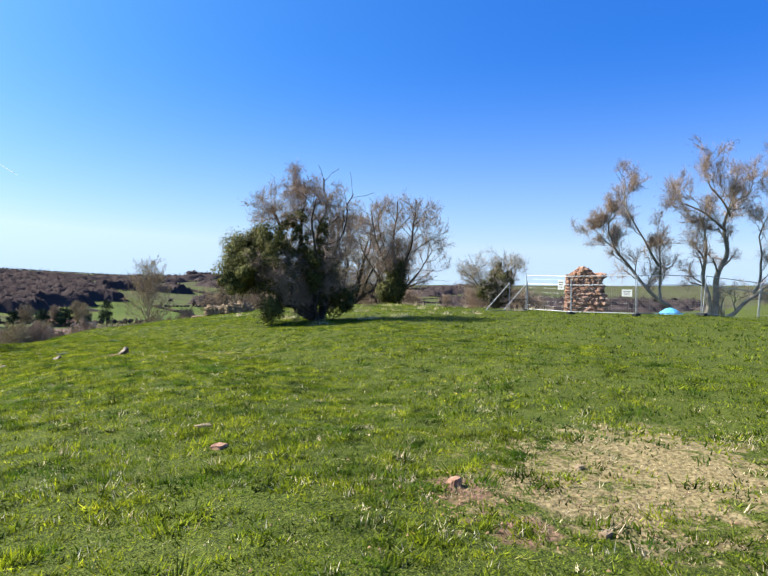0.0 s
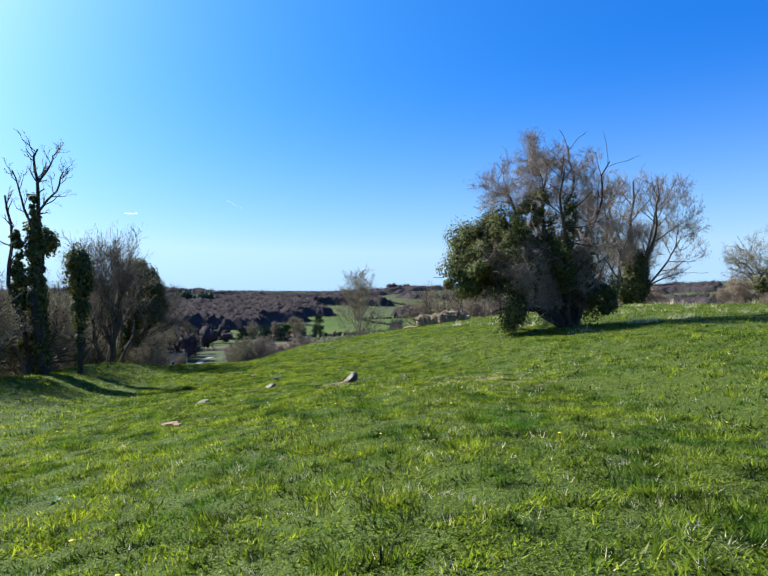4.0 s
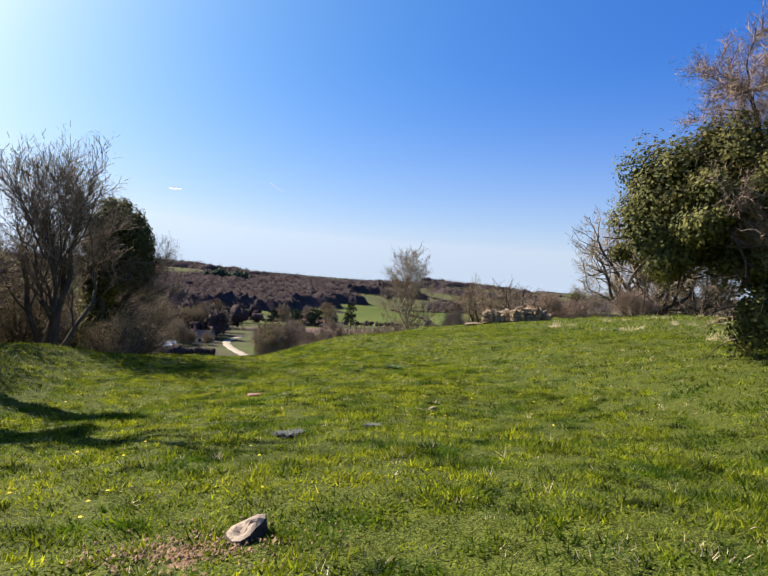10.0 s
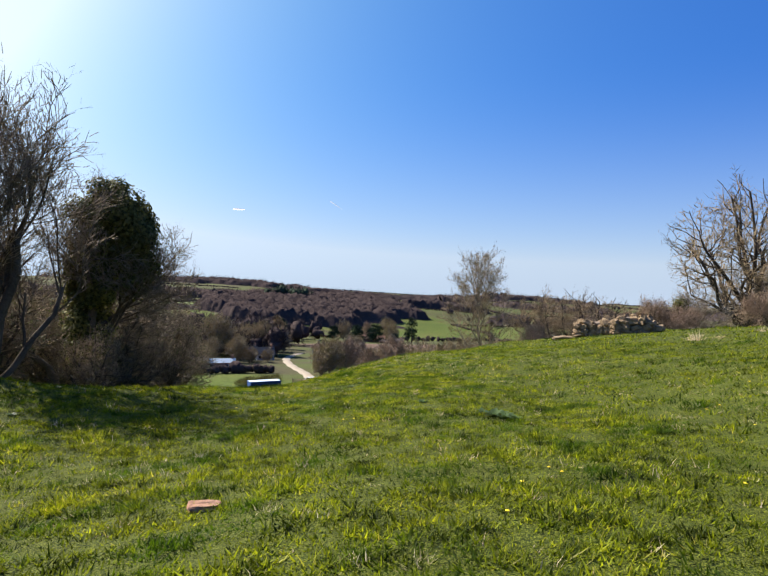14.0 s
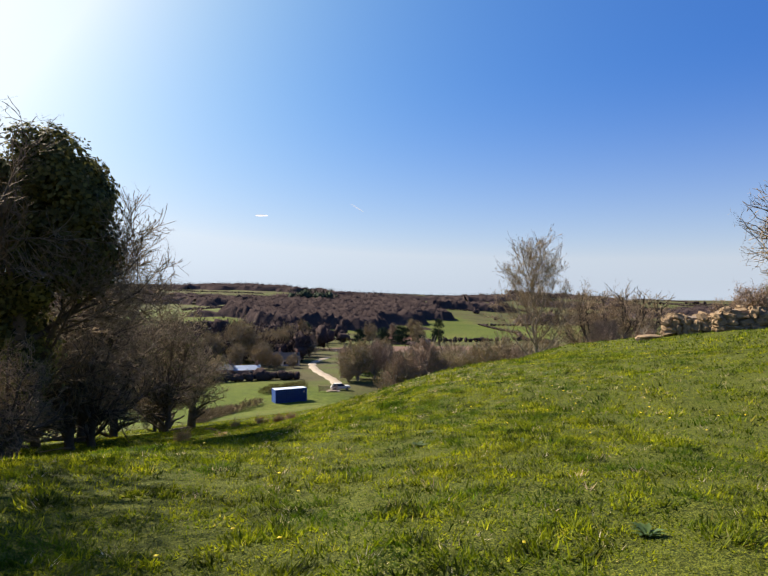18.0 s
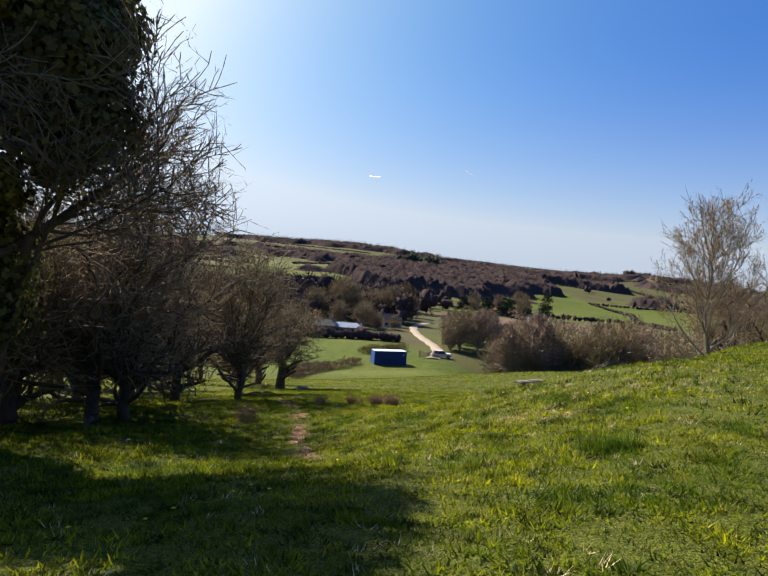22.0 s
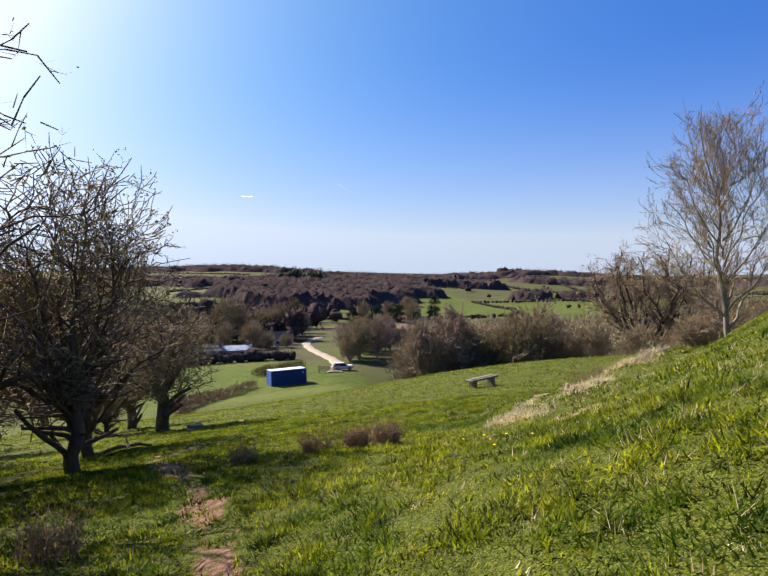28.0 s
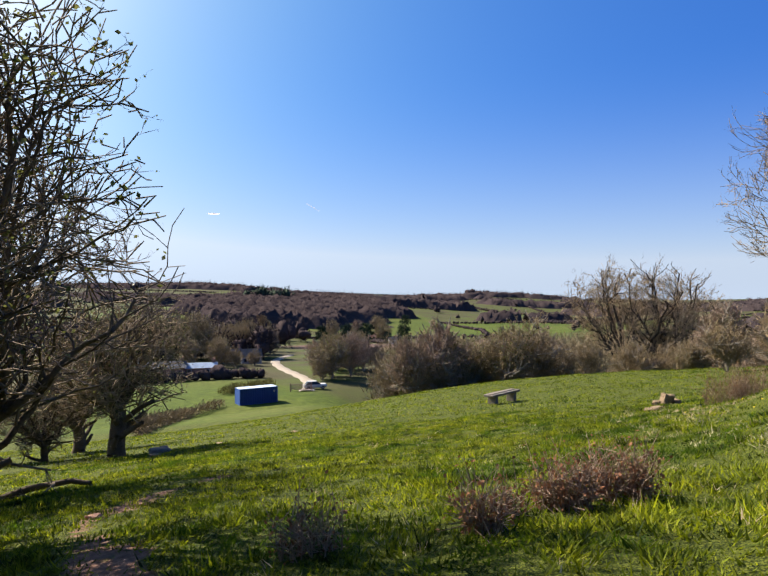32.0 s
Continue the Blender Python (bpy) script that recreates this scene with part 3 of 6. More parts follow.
# ---- plants ----
def tubes(segs, sides):
    """Tapered tubes for rows of x y z x y z r r, all in one mesh."""
    s = np.asarray(segs, float)
    p, q, r0, r1 = s[:, :3], s[:, 3:6], s[:, 6], s[:, 7]
    d = q - p
    d = d / np.maximum(np.linalg.norm(d, axis=1, keepdims=True), 1e-6)
    ref = np.where(np.abs(d[:, 2:3]) > 0.9, np.array([[1.0, 0, 0]]), np.array([[0, 0, 1.0]]))
    u = np.cross(d, ref)
    u /= np.linalg.norm(u, axis=1, keepdims=True)
    w = np.cross(d, u)
    a = np.arange(sides) * 2 * np.pi / sides
    ring = np.cos(a)[None, :, None] * u[:, None] + np.sin(a)[None, :, None] * w[:, None]
    v = np.concatenate([p[:, None] + ring * r0[:, None, None], q[:, None] + ring * r1[:, None, None]], 1).reshape(-1, 3)
    base = np.arange(len(s))[:, None] * sides * 2
    k = np.arange(sides)[None]
    k2 = (k + 1) % sides
    f = np.stack([base + k, base + k2, base + sides + k2, base + sides + k], -1).reshape(-1, 4)
    return v, f


def grow(rng, start, way, length, radius, levels, spread=0.6, kids=3, up=0.12, shrink=0.68, wiggle=0.16, steps=4, out=None, first=0.35, droop=0.0, shrink0=None, limb0=1.0, kids0=None, env=None):
    """Limbs that fork and fork again. Gives a list of levels, each of rows for tubes()."""
    if out is None:
        out = [[] for _ in range(levels)]
    level = len(out) - levels
    p, d = np.array(start, float), np.array(way, float)
    d /= np.linalg.norm(d)
    tip = radius * (0.55 if levels > 1 else 0.35)
    pts = [p]
    for i in range(steps):
        d = d + rng.normal(0, wiggle, 3) + np.array([0, 0, up - droop * (level >= 2)])
        d /= np.linalg.norm(d)
        q = p + d * length / steps
        if env is not None and level > 0:
            u = (q - env[0]) / env[1]
            if u.dot(u) > (1 + 0.2 * math.sin(q[0] * 2.1 + q[2] * 1.3) * math.sin(q[1] * 1.9 + q[2])) ** 2:
                return out
        ra, rb = radius + (tip - radius) * i / steps, radius + (tip - radius) * (i + 1) / steps
        out[level].append((*p, *q, ra, rb))
        p = q
        pts.append(p)
        if levels > 1 and (i + 1) / steps > first:
            kk = kids0 if (level == 0 and kids0 is not None) else kids
            n = kk if i < steps - 1 else kk + 1
            for _ in range(n if rng.random() < 0.8 else n - 1):
                side = rng.normal(0, 1, 3)
                side -= side.dot(d) * d
                side /= np.linalg.norm(side)
                nd = d * (1 - spread * 0.55) + side * spread * rng.uniform(0.6, 1.3)
                back = pts[-2] + (pts[-1] - pts[-2]) * rng.uniform(0.3, 1)
                sh = shrink0 if (level == 0 and shrink0) else shrink
                thin = limb0 if level == 0 else 1.0
                grow(rng, back, nd, length * sh * rng.uniform(0.7, 1.15), rb * rng.uniform(0.42, 0.64) * thin, levels - 1, spread, kids, up, shrink, wiggle, steps if levels > 3 else 3, out, 0.25, droop, env=env)
    return out


def leaves(rng, pts, size, per, jitter):
    """Small pointed leaves scattered about points: two triangles each."""
    p = np.repeat(np.asarray(pts, float), per, axis=0) + rng.normal(0, jitter, (len(pts) * per, 3))
    n = len(p)
    a = rng.normal(0, 1, (n, 3))
    a /= np.linalg.norm(a, axis=1, keepdims=True)
    b = np.cross(a, rng.normal(0, 1, (n, 3)))
    b /= np.linalg.norm(b, axis=1, keepdims=True)
    s = size * rng.uniform(0.6, 1.4, (n, 1))
    v = np.stack([p - a * s, p + b * s * 0.62, p + a * s, p - b * s * 0.62], 1).reshape(-1, 3)
    f = np.arange(n * 4).reshape(-1, 4)
    return v, f


def ivy_mass(rng, rows, size):
    """Ivy as many small overlapping clumps over lumpy balls: rows of x y z sx sy sz count."""
    spots, ways = [], []
    for x, y, z, sx, sy, sz, n in rows:
        c, r = np.array([x, y, z]), np.array([sx, sy, sz])
        m = max(8, n // (45 if r.min() > 0.6 else 8))
        d = rng.normal(0, 1, (m, 3))
        d /= np.linalg.norm(d, axis=1, keepdims=True)
        mid = c + d * r * rng.uniform(0.55, 1.05, (m, 1))
        pick = rng.integers(0, m, n * 8)
        e = rng.normal(0, 1, (n * 8, 3))
        e /= np.linalg.norm(e, axis=1, keepdims=True)
        spread = (r.min() * rng.uniform(0.24, 0.46, m) if r.min() > 0.6 else r.min() * rng.uniform(0.6, 1.1, m))[pick][:, None]
        spots.append(mid[pick] + e * spread * rng.uniform(0.5, 1.1, (n * 8, 1)))
        ways.append(e + d[pick] * 0.8 + np.array([0, 0, 0.3]))
    p, w = np.vstack(spots), np.vstack(ways)
    n = len(p)
    w = w + rng.normal(0, 0.45, (n, 3))
    w /= np.linalg.norm(w, axis=1, keepdims=True)
    a = np.cross(w, rng.normal(0, 1, (n, 3)))
    a /= np.linalg.norm(a, axis=1, keepdims=True)
    b = np.cross(w, a)
    s = size * rng.uniform(0.6, 1.45, (n, 1))
    v = np.stack([p - a * s, p + b * s * 0.75 - w * s * 0.2, p + a * s, p - b * s * 0.75 - w * s * 0.2], 1).reshape(-1, 3)
    return v, np.arange(n * 4).reshape(-1, 4)


def twiglets(rng, rows, n, length, width, env=None):
    """Fine twigs as slivers springing from random places on the given rows, and finer ones from those."""
    r = rows[rng.integers(0, len(rows), n)]
    p = r[:, :3] + (r[:, 3:6] - r[:, :3]) * rng.random((n, 1))
    d = r[:, 3:6] - r[:, :3]
    d /= np.maximum(np.linalg.norm(d, axis=1, keepdims=True), 1e-6)
    out, tips = [], []
    for k in range(3):
        w = d * 0.7 + rng.normal(0, 0.55, p.shape) + np.array([0, 0, 0.12])
        w /= np.linalg.norm(w, axis=1, keepdims=True)
        ln = length * rng.uniform(0.4, 1.25, (len(p), 1)) * 0.72 ** k
        side = np.cross(w, rng.normal(0, 1, p.shape))
        side /= np.linalg.norm(side, axis=1, keepdims=True)
        wd = width * 0.8 ** k
        out.append(np.stack([p - side * wd, p + side * wd, p + w * ln], 1).reshape(-1, 3))
        tips.append(p + w * ln)
        p, d = np.vstack([p + w * ln * 0.45, p + w * ln * 0.75]), np.vstack([w, w])
        if k == 1:
            keep = rng.permutation(len(p))[: n * 2]
            p, d = p[keep], d[keep]
    v = np.vstack(out)
    return v, np.arange(len(v)).reshape(-1, 3), np.vstack(tips[1:])


def limb_rows(rng, pts, r0, r1, bend=0.17):
    """Rows for tubes() along one crooked limb through a few turning points."""
    pts = np.array(pts, float)
    fine = [pts[0]]
    for a, b in zip(pts, pts[1:]):
        for k in (1, 2, 3):
            fine.append(a + (b - a) * k / 3 + rng.normal(0, bend, 3) * np.linalg.norm(b - a) * 0.5)
    fine = np.array(fine)
    fine[1:-1] = (fine[:-2] + 2 * fine[1:-1] + fine[2:]) / 4
    r = r0 + (r1 - r0) * np.linspace(0, 1, len(fine)) ** 0.8
    return [(*a, *b, ra, rb) for a, b, ra, rb in zip(fine, fine[1:], r, r[1:])]


def dome_limbs(seed, n, fork, width, height, r0, r1, trunk):
    """A short trunk and limbs that swing out and up to a dome."""
    rng = np.random.default_rng(seed)
    rows = [(trunk, trunk * 0.8, [(0, 0, 0), (0.03 * width, 0, fork * 0.5), (0, 0.02 * width, fork)])]
    for k in range(n):
        a = k * 2.4 + rng.uniform(-0.4, 0.4)
        e = rng.uniform(0.15, 1.35)
        out, top = width * math.cos(e), fork + (height - fork) * math.sin(e)
        pts = [(0, 0, fork * rng.uniform(0.75, 1.0))]
        for f in (0.3, 0.55, 0.8, 1.0):
            b = a + rng.uniform(-0.25, 0.25)
            r = out * f ** 0.85
            pts.append((r * math.cos(b), r * math.sin(b), fork + (top - fork) * f ** 1.15 + rng.uniform(-0.05, 0.05) * height))
        rows.append((r0 * rng.uniform(0.7, 1.1), r1, pts))
    return rows


def bare_tree(name, seed, label, category, height, stems, levels=5, twig="twig", bark="bark", ivy=(), sprigs=0, sprig_mat="spring", sprig_size=0.03, ivy_size=0.05, sides=6, group="", crown=None, cap=6000,
              fuzz=0, fuzz_len=0.5, fine=0.004, limbs=(), shoot=1.6, **kw):
    """A leafless tree of that height: stems are rows of x y z dx dy dz length radius; ivy rows are x y z sx sy sz count."""
    rng = np.random.default_rng(seed)
    root = thing(name, Matrix(), label, category, group)
    got = [[] for _ in range(levels)]
    if crown:
        kw["env"] = (np.array(crown[:3], float), np.array(crown[3:], float))
    for x, y, z, dx, dy, dz, ln, rad in stems:
        for a, b in zip(got, grow(rng, (x, y, z), (dx, dy, dz), ln, rad, levels, **kw)):
            a += b
    for r0, r1, pts in limbs:
        rows, d = limb_rows(rng, pts, r0, r1), None
        got[0] += rows
        for i, row in enumerate(rows):
            a, b = np.array(row[:3]), np.array(row[3:6])
            t = (i + 1) / len(rows)
            if t < 0.3 and r0 > 0.2:
                continue
            d = (b - a) / max(np.linalg.norm(b - a), 1e-6)
            for _ in range(2 if t > 0.75 else 1):
                side = rng.normal(0, 1, 3)
                side -= side.dot(d) * d
                side /= np.linalg.norm(side)
                for lv, more in zip(got[1:], grow(rng, a + (b - a) * rng.random(), d * 0.5 + side * 0.8 + np.array([0, 0, 0.2]), shoot * rng.uniform(0.6, 1.25), max(row[6] * 0.45, fine * 2), levels - 1, **kw)):
                    lv += more
    tall = max(r[5] for lv in got for r in lv)
    grown = 1.0 if crown else height / tall
    got = [np.array(lv) * np.array([grown] * 6 + [1, 1]) for lv in got if lv]
    got = [np.column_stack([g[:, :6], np.maximum(g[:, 6], fine * 1.6), np.maximum(g[:, 7], fine)]) for g in got]
    for k in range(3, len(got)):
        if len(got[k]) > cap:
            got[k] = got[k][np.sort(rng.permutation(len(got[k]))[:cap])]
    v, f = tubes(got[0], sides + 2)
    cut = 2 if len(limbs) else 3
    v2, f2 = tubes(np.vstack(got[1:cut]), sides - 1)
    link_mesh("trunk", mesh_from("trunk", np.vstack([v, v2]), np.vstack([f, f2 + len(v)]) if sides == 6 else f, MAT[bark], True), root)
    tips = got[-1][:, 3:6]
    if len(got) > 3:
        v, f = tubes(np.vstack(got[cut:]), 3)
        f = np.vstack([f[:, [0, 1, 2]], f[:, [0, 2, 3]]])
        if fuzz:
            w, g, tips = twiglets(rng, np.vstack(got[2:]), fuzz, fuzz_len, fine)
            v, f = np.vstack([v, w]), np.vstack([f, g + len(v)])
        link_mesh("crown", mesh_from("crown", v, f, MAT[twig]), root, "fine bare twigs")
    if sprigs:
        ends = tips[rng.permutation(len(tips))[:sprigs]]
        v, f = leaves(rng, ends, sprig_size, 1, sprig_size * 0.5)
        link_mesh("foliage", mesh_from("foliage", v, f, MAT[sprig_mat]), root, "small fresh spring leaves")
    if len(ivy):
        v, f = ivy_mass(rng, ivy, ivy_size)
        link_mesh("ivy", mesh_from("ivy", v, f, MAT["ivy"]), root, "dark glossy ivy leaves")
    return root


def stand(root, x, y, turn=0.0, scale=1.0, sink=0.06):
    root.matrix_basis = Matrix.LocRotScale((x, y, gz(x, y) - sink), Euler((0, 0, turn)), (scale,) * 3)
    return root


def again(root, x, y, turn, scale, sink=0.06):
    ob = copy_thing(root, pose(0, 0, 0))
    return stand(ob, x, y, turn, scale, sink)


# ---- trees on the mound ----
thorn = bare_tree("hawthorn_tree", 3, "leaning many-stemmed hawthorn half smothered in dark ivy", "tree", 7.0, [], levels=4, twig="red_twig", bark="dark_bark",
                  limbs=[(0.30, 0.10, [(0.1, 0, 0), (-0.7, 0.1, 0.7), (-1.6, 0.3, 1.3), (-2.4, 0.5, 2.2), (-2.9, 0.6, 3.4)]), (0.13, 0.03, [(0.0, 0.1, 0.2), (-0.6, 0.2, 1.6), (-1.3, 0.3, 3.2), (-1.7, 0.4, 4.6), (-1.9, 0.4, 5.4)]),
                         (0.15, 0.025, [(0.2, 0, 0), (0.0, 0.1, 1.8), (-0.4, 0.1, 3.6), (-0.5, 0.2, 5.2), (-0.3, 0.2, 6.6)]), (0.14, 0.025, [(0.3, 0.1, 0), (0.4, 0.1, 1.8), (0.3, 0.0, 3.6), (0.6, 0.0, 5.4), (0.5, 0.1, 7.0)]),
                         (0.11, 0.02, [(0.4, -0.1, 0), (0.8, -0.2, 1.6), (1.0, -0.4, 3.2), (1.5, -0.6, 4.8), (1.7, -0.6, 6.2)]), (0.14, 0.02, [(0.4, 0.2, 0.1), (0.9, 0.6, 1.7), (1.2, 1.0, 3.4), (1.8, 1.3, 4.6), (2.1, 1.4, 5.6)]),
                         (0.12, 0.02, [(0.1, -0.2, 0.2), (-0.1, -0.8, 1.6), (-0.5, -1.4, 3.2), (-0.6, -1.7, 4.8), (-0.4, -1.8, 5.8)]), (0.12, 0.02, [(0.1, 0.3, 0.2), (0.0, 1.0, 1.8), (-0.3, 1.6, 3.4), (-0.2, 1.9, 5.0), (0.1, 2.0, 5.9)]),
                         (0.07, 0.015, [(-2.0, 0.4, 1.9), (-3.2, 0.2, 2.2), (-4.1, 0.3, 1.9), (-4.3, 0.3, 1.2)]), (0.07, 0.015, [(-2.3, 0.4, 2.1), (-2.8, -0.6, 2.6), (-3.2, -1.3, 2.4), (-3.1, -1.5, 1.4)]), (0.06, 0.015, [(-1.5, 0.2, 1.4), (-2.0, -0.6, 1.2), (-2.4, -0.9, 0.6), (-2.5, -1.0, 0.1)])],
                  shoot=1.15, spread=0.72, kids=1, shrink=0.74, wiggle=0.26, steps=5, up=0.03, crown=(-0.6, 0.1, 3.7, 3.7, 2.9, 3.5), cap=9000, fuzz=22000, fuzz_len=0.3, fine=0.0058,
                  ivy=[(-3.1, 0.3, 3.0, 1.35, 1.3, 1.35, 2600), (-2.2, 0.2, 3.8, 1.1, 1.1, 0.95, 1500), (-3.8, 0.2, 2.1, 0.9, 0.9, 0.9, 900), (-2.7, -0.8, 2.6, 1.0, 0.8, 1.1, 1100), (-2.5, 1.3, 2.6, 1.0, 0.9, 1.1, 900),
                       (-1.2, 0.1, 2.4, 0.8, 0.8, 1.0, 700), (-1.9, 0.3, 1.2, 0.8, 0.7, 0.7, 400), (-2.4, -0.9, 0.7, 0.5, 0.5, 0.7, 300), (1.5, -0.3, 1.05, 0.75, 0.7, 0.75, 600), (1.2, 0.6, 0.8, 0.6, 0.6, 0.6, 250),
                       (0.3, 0.05, 2.2, 0.32, 0.32, 1.5, 420), (-0.3, 0.1, 3.2, 0.34, 0.34, 1.3, 340), (0.45, 0.0, 4.2, 0.26, 0.26, 1.0, 220), (0.9, -0.3, 2.4, 0.24, 0.24, 1.0, 180), (0.0, 1.2, 2.4, 0.3, 0.3, 1.2, 240), (-0.3, -1.1, 2.4, 0.3, 0.3, 1.2, 240), (-0.9, 0.2, 4.7, 0.65, 0.65, 0.75, 500), (-1.0, -0.1, 3.2, 0.75, 0.7, 1.0, 480), (0.3, 0.2, 1.8, 0.45, 0.45, 0.7, 200)], ivy_size=0.038)
stand(thorn, 8.9, 27.6, 0.0, 0.96)

stand(bare_tree("hawthorn_tree", 21, "bare round-headed tree with ivy up its trunk", "tree", 9.8, [], 4, "red_twig", fuzz=9000, fuzz_len=0.5, fine=0.0085,
                limbs=[(0.26, 0.05, [(0, 0, 0), (0.1, 0, 2.5), (0.0, 0.1, 5.0), (0.4, 0, 9.2)]), (0.16, 0.03, [(0, 0, 1.6), (0.9, 0.2, 3.6), (1.8, 0.3, 6), (2.2, 0.2, 8.3)]), (0.16, 0.03, [(0, 0, 1.4), (-1.0, 0.2, 3.6), (-1.7, 0.0, 6), (-2.1, 0.2, 8.4)]),
                       (0.13, 0.03, [(0, 0, 2.2), (-0.4, 0.9, 4.6), (-0.8, 1.6, 7), (-0.7, 1.9, 8.8)]), (0.13, 0.03, [(0, 0, 2.0), (0.7, -1.0, 4.4), (1.0, -1.7, 6.6), (0.9, -2.0, 8.6)]), (0.12, 0.02, [(0, 0, 1.4), (1.6, -0.2, 2.6), (3.0, 0, 4.0), (3.7, 0.2, 5.4)]),
                       (0.12, 0.02, [(0, 0, 1.4), (-1.6, 0.2, 2.8), (-2.8, 0, 4.6), (-3.3, 0.1, 6.2)]), (0.09, 0.02, [(0, 0, 1.2), (2.0, 0.4, 2.2), (3.6, 0.5, 2.8)])],
                ivy=[(0, 0, 2.4, 0.6, 0.6, 2.0, 1500), (-0.9, 0, 1.5, 0.6, 0.5, 0.9, 350)], ivy_size=0.08, shoot=2.0, spread=0.55, kids=1, shrink=0.68, wiggle=0.14, steps=4, up=0.06, crown=(0.2, 0, 5.6, 4.6, 3.9, 4.0), cap=6000), 22.3, 47.0)
stand(bare_tree("thorn_tree", 23, "low round thorn tree with ivy in its middle", "tree", 5.4, [], 4, "grey_twig", fuzz=2600, fuzz_len=0.42, fine=0.009, limbs=dome_limbs(23, 10, 0.7, 2.7, 4.6, 0.1, 0.02, 0.2),
                ivy=[(0.5, 0, 2.4, 0.8, 0.8, 1.4, 900), (-0.9, 0, 2.0, 0.5, 0.5, 0.7, 200)], ivy_size=0.08, shoot=1.0, spread=0.6, kids=1, shrink=0.68, wiggle=0.16, steps=4, up=0.06, crown=(0, 0, 2.7, 3.0, 2.8, 2.4), cap=3000), 27.3, 39.5)
low_thorn = bare_tree("thorn_bush", 24, "low tangled thorn bush without leaves", "bush", 3.6, [(0, 0, 0, 0.6, 0, 1, 1.6, 0.08), (0, 0.1, 0, -0.6, 0.1, 0.8, 1.6, 0.08), (0.1, 0, 0, 0.0, 0.4, 1, 1.7, 0.08), (0.1, 0, 0, 0.0, -0.6, 0.8, 1.5, 0.07)], 5, "red_twig",
                      spread=0.66, kids=2, shrink=0.7, wiggle=0.2, steps=4, up=0.05, crown=(0, 0, 1.6, 2.2, 1.9, 1.8), cap=2000, fuzz=1800, fuzz_len=0.4, fine=0.008, group="thorn bushes")
stand(low_thorn, 34.0, 44.5)
for x, y, a, s in [(31.0, 47.5, 1, 1.1), (13.4, 59.5, 2, 0.8), (15.8, 61.0, 4, 0.9), (7.0, 60.5, 5, 0.7), (38.5, 42.0, 3, 1.0), (25.5, 51.0, 0.5, 0.8), (19.5, 58.0, 0.3, 0.8), (20.0, 34.5, 1.7, 0.3)]:
    again(low_thorn, x, y, a, s)

def seen(u, z, d=0.0):
    """A point of the willows: u across, d in depth, z up."""
    return (0.91 * u + 0.41 * d, -0.41 * u + 0.91 * d, z)


def willow_limbs(rows):
    return [(a * 0.74, b * 0.6, [seen(u, z, 0.25 * k * side) for k, (u, z) in enumerate(pts)]) for a, b, side, pts in rows]


WILLOW = dict(levels=4, shoot=1.25, spread=0.5, kids=1, shrink=0.66, wiggle=0.2, steps=4, up=0.1, cap=3500, fine=0.008, fuzz_len=0.45)
willow = bare_tree("willow_tree", 31, "old pollarded willow with pale cracked trunks and orange twigs", "tree", 11.2, [], twig="red_twig", bark="pale_bark", fuzz=11000, crown=(0.6, 0, 6.0, 6.2, 6.0, 6.4),
                   limbs=willow_limbs([(0.36, 0.06, 0.3, [(0.3, 0), (0.5, 2), (0.7, 3.8), (1.2, 5.2), (0.9, 6.8), (1.5, 8.4), (1.8, 10.4)]), (0.32, 0.07, -0.4, [(-0.3, 0), (-0.5, 2), (-0.8, 4), (-0.5, 5.4), (-1.0, 7.0)]),
                                       (0.24, 0.07, 0.2, [(0.8, 0.2), (2.0, 1.5), (3.4, 2.3), (4.8, 3.0), (5.6, 4.8)]), (0.14, 0.04, 0.3, [(0.9, 6.4), (-0.4, 7.6), (-1.6, 8.0), (-2.5, 8.4)]), (0.14, 0.04, -0.2, [(2.8, 2.2), (3.4, 4.2), (3.1, 6), (3.8, 8.6)]),
                                       (0.12, 0.03, -0.3, [(1.2, 7.4), (0.0, 9.0), (-0.4, 9.6), (-0.6, 10.8)]), (0.1, 0.03, 0.5, [(1.2, 8.0), (2.4, 9.0), (3.0, 10.2)])]), **WILLOW)
stand(willow, 33.4, 25.7, 0.0, 0.9)
willow_low = bare_tree("willow_tree", 32, "half-fallen willow limb with dark bark reaching upward", "tree", 8.0, [], twig="red_twig", bark="pale_bark", fuzz=8000, crown=(-2.6, 1.0, 5.4, 4.8, 4.8, 6.2),
                       limbs=willow_limbs([(0.30, 0.06, 0.2, [(1.3, 0), (-0.2, 1.2), (-1.8, 2.0), (-2.8, 3.4), (-4.4, 5.0), (-4.9, 7.0), (-4.6, 8.0)]), (0.17, 0.04, -0.3, [(-1.2, 1.8), (-1.2, 4), (-1.4, 6.2)]),
                                           (0.13, 0.03, 0.4, [(-1.3, 4.2), (-2.8, 6.6), (-3.7, 8.8), (-3.8, 10.6)]), (0.1, 0.02, 0.2, [(-4.3, 5.2), (-5.4, 6.2), (-5.8, 6.8)])]), **WILLOW)
stand(willow_low, 32.6, 27.5, 0.0, 0.86)

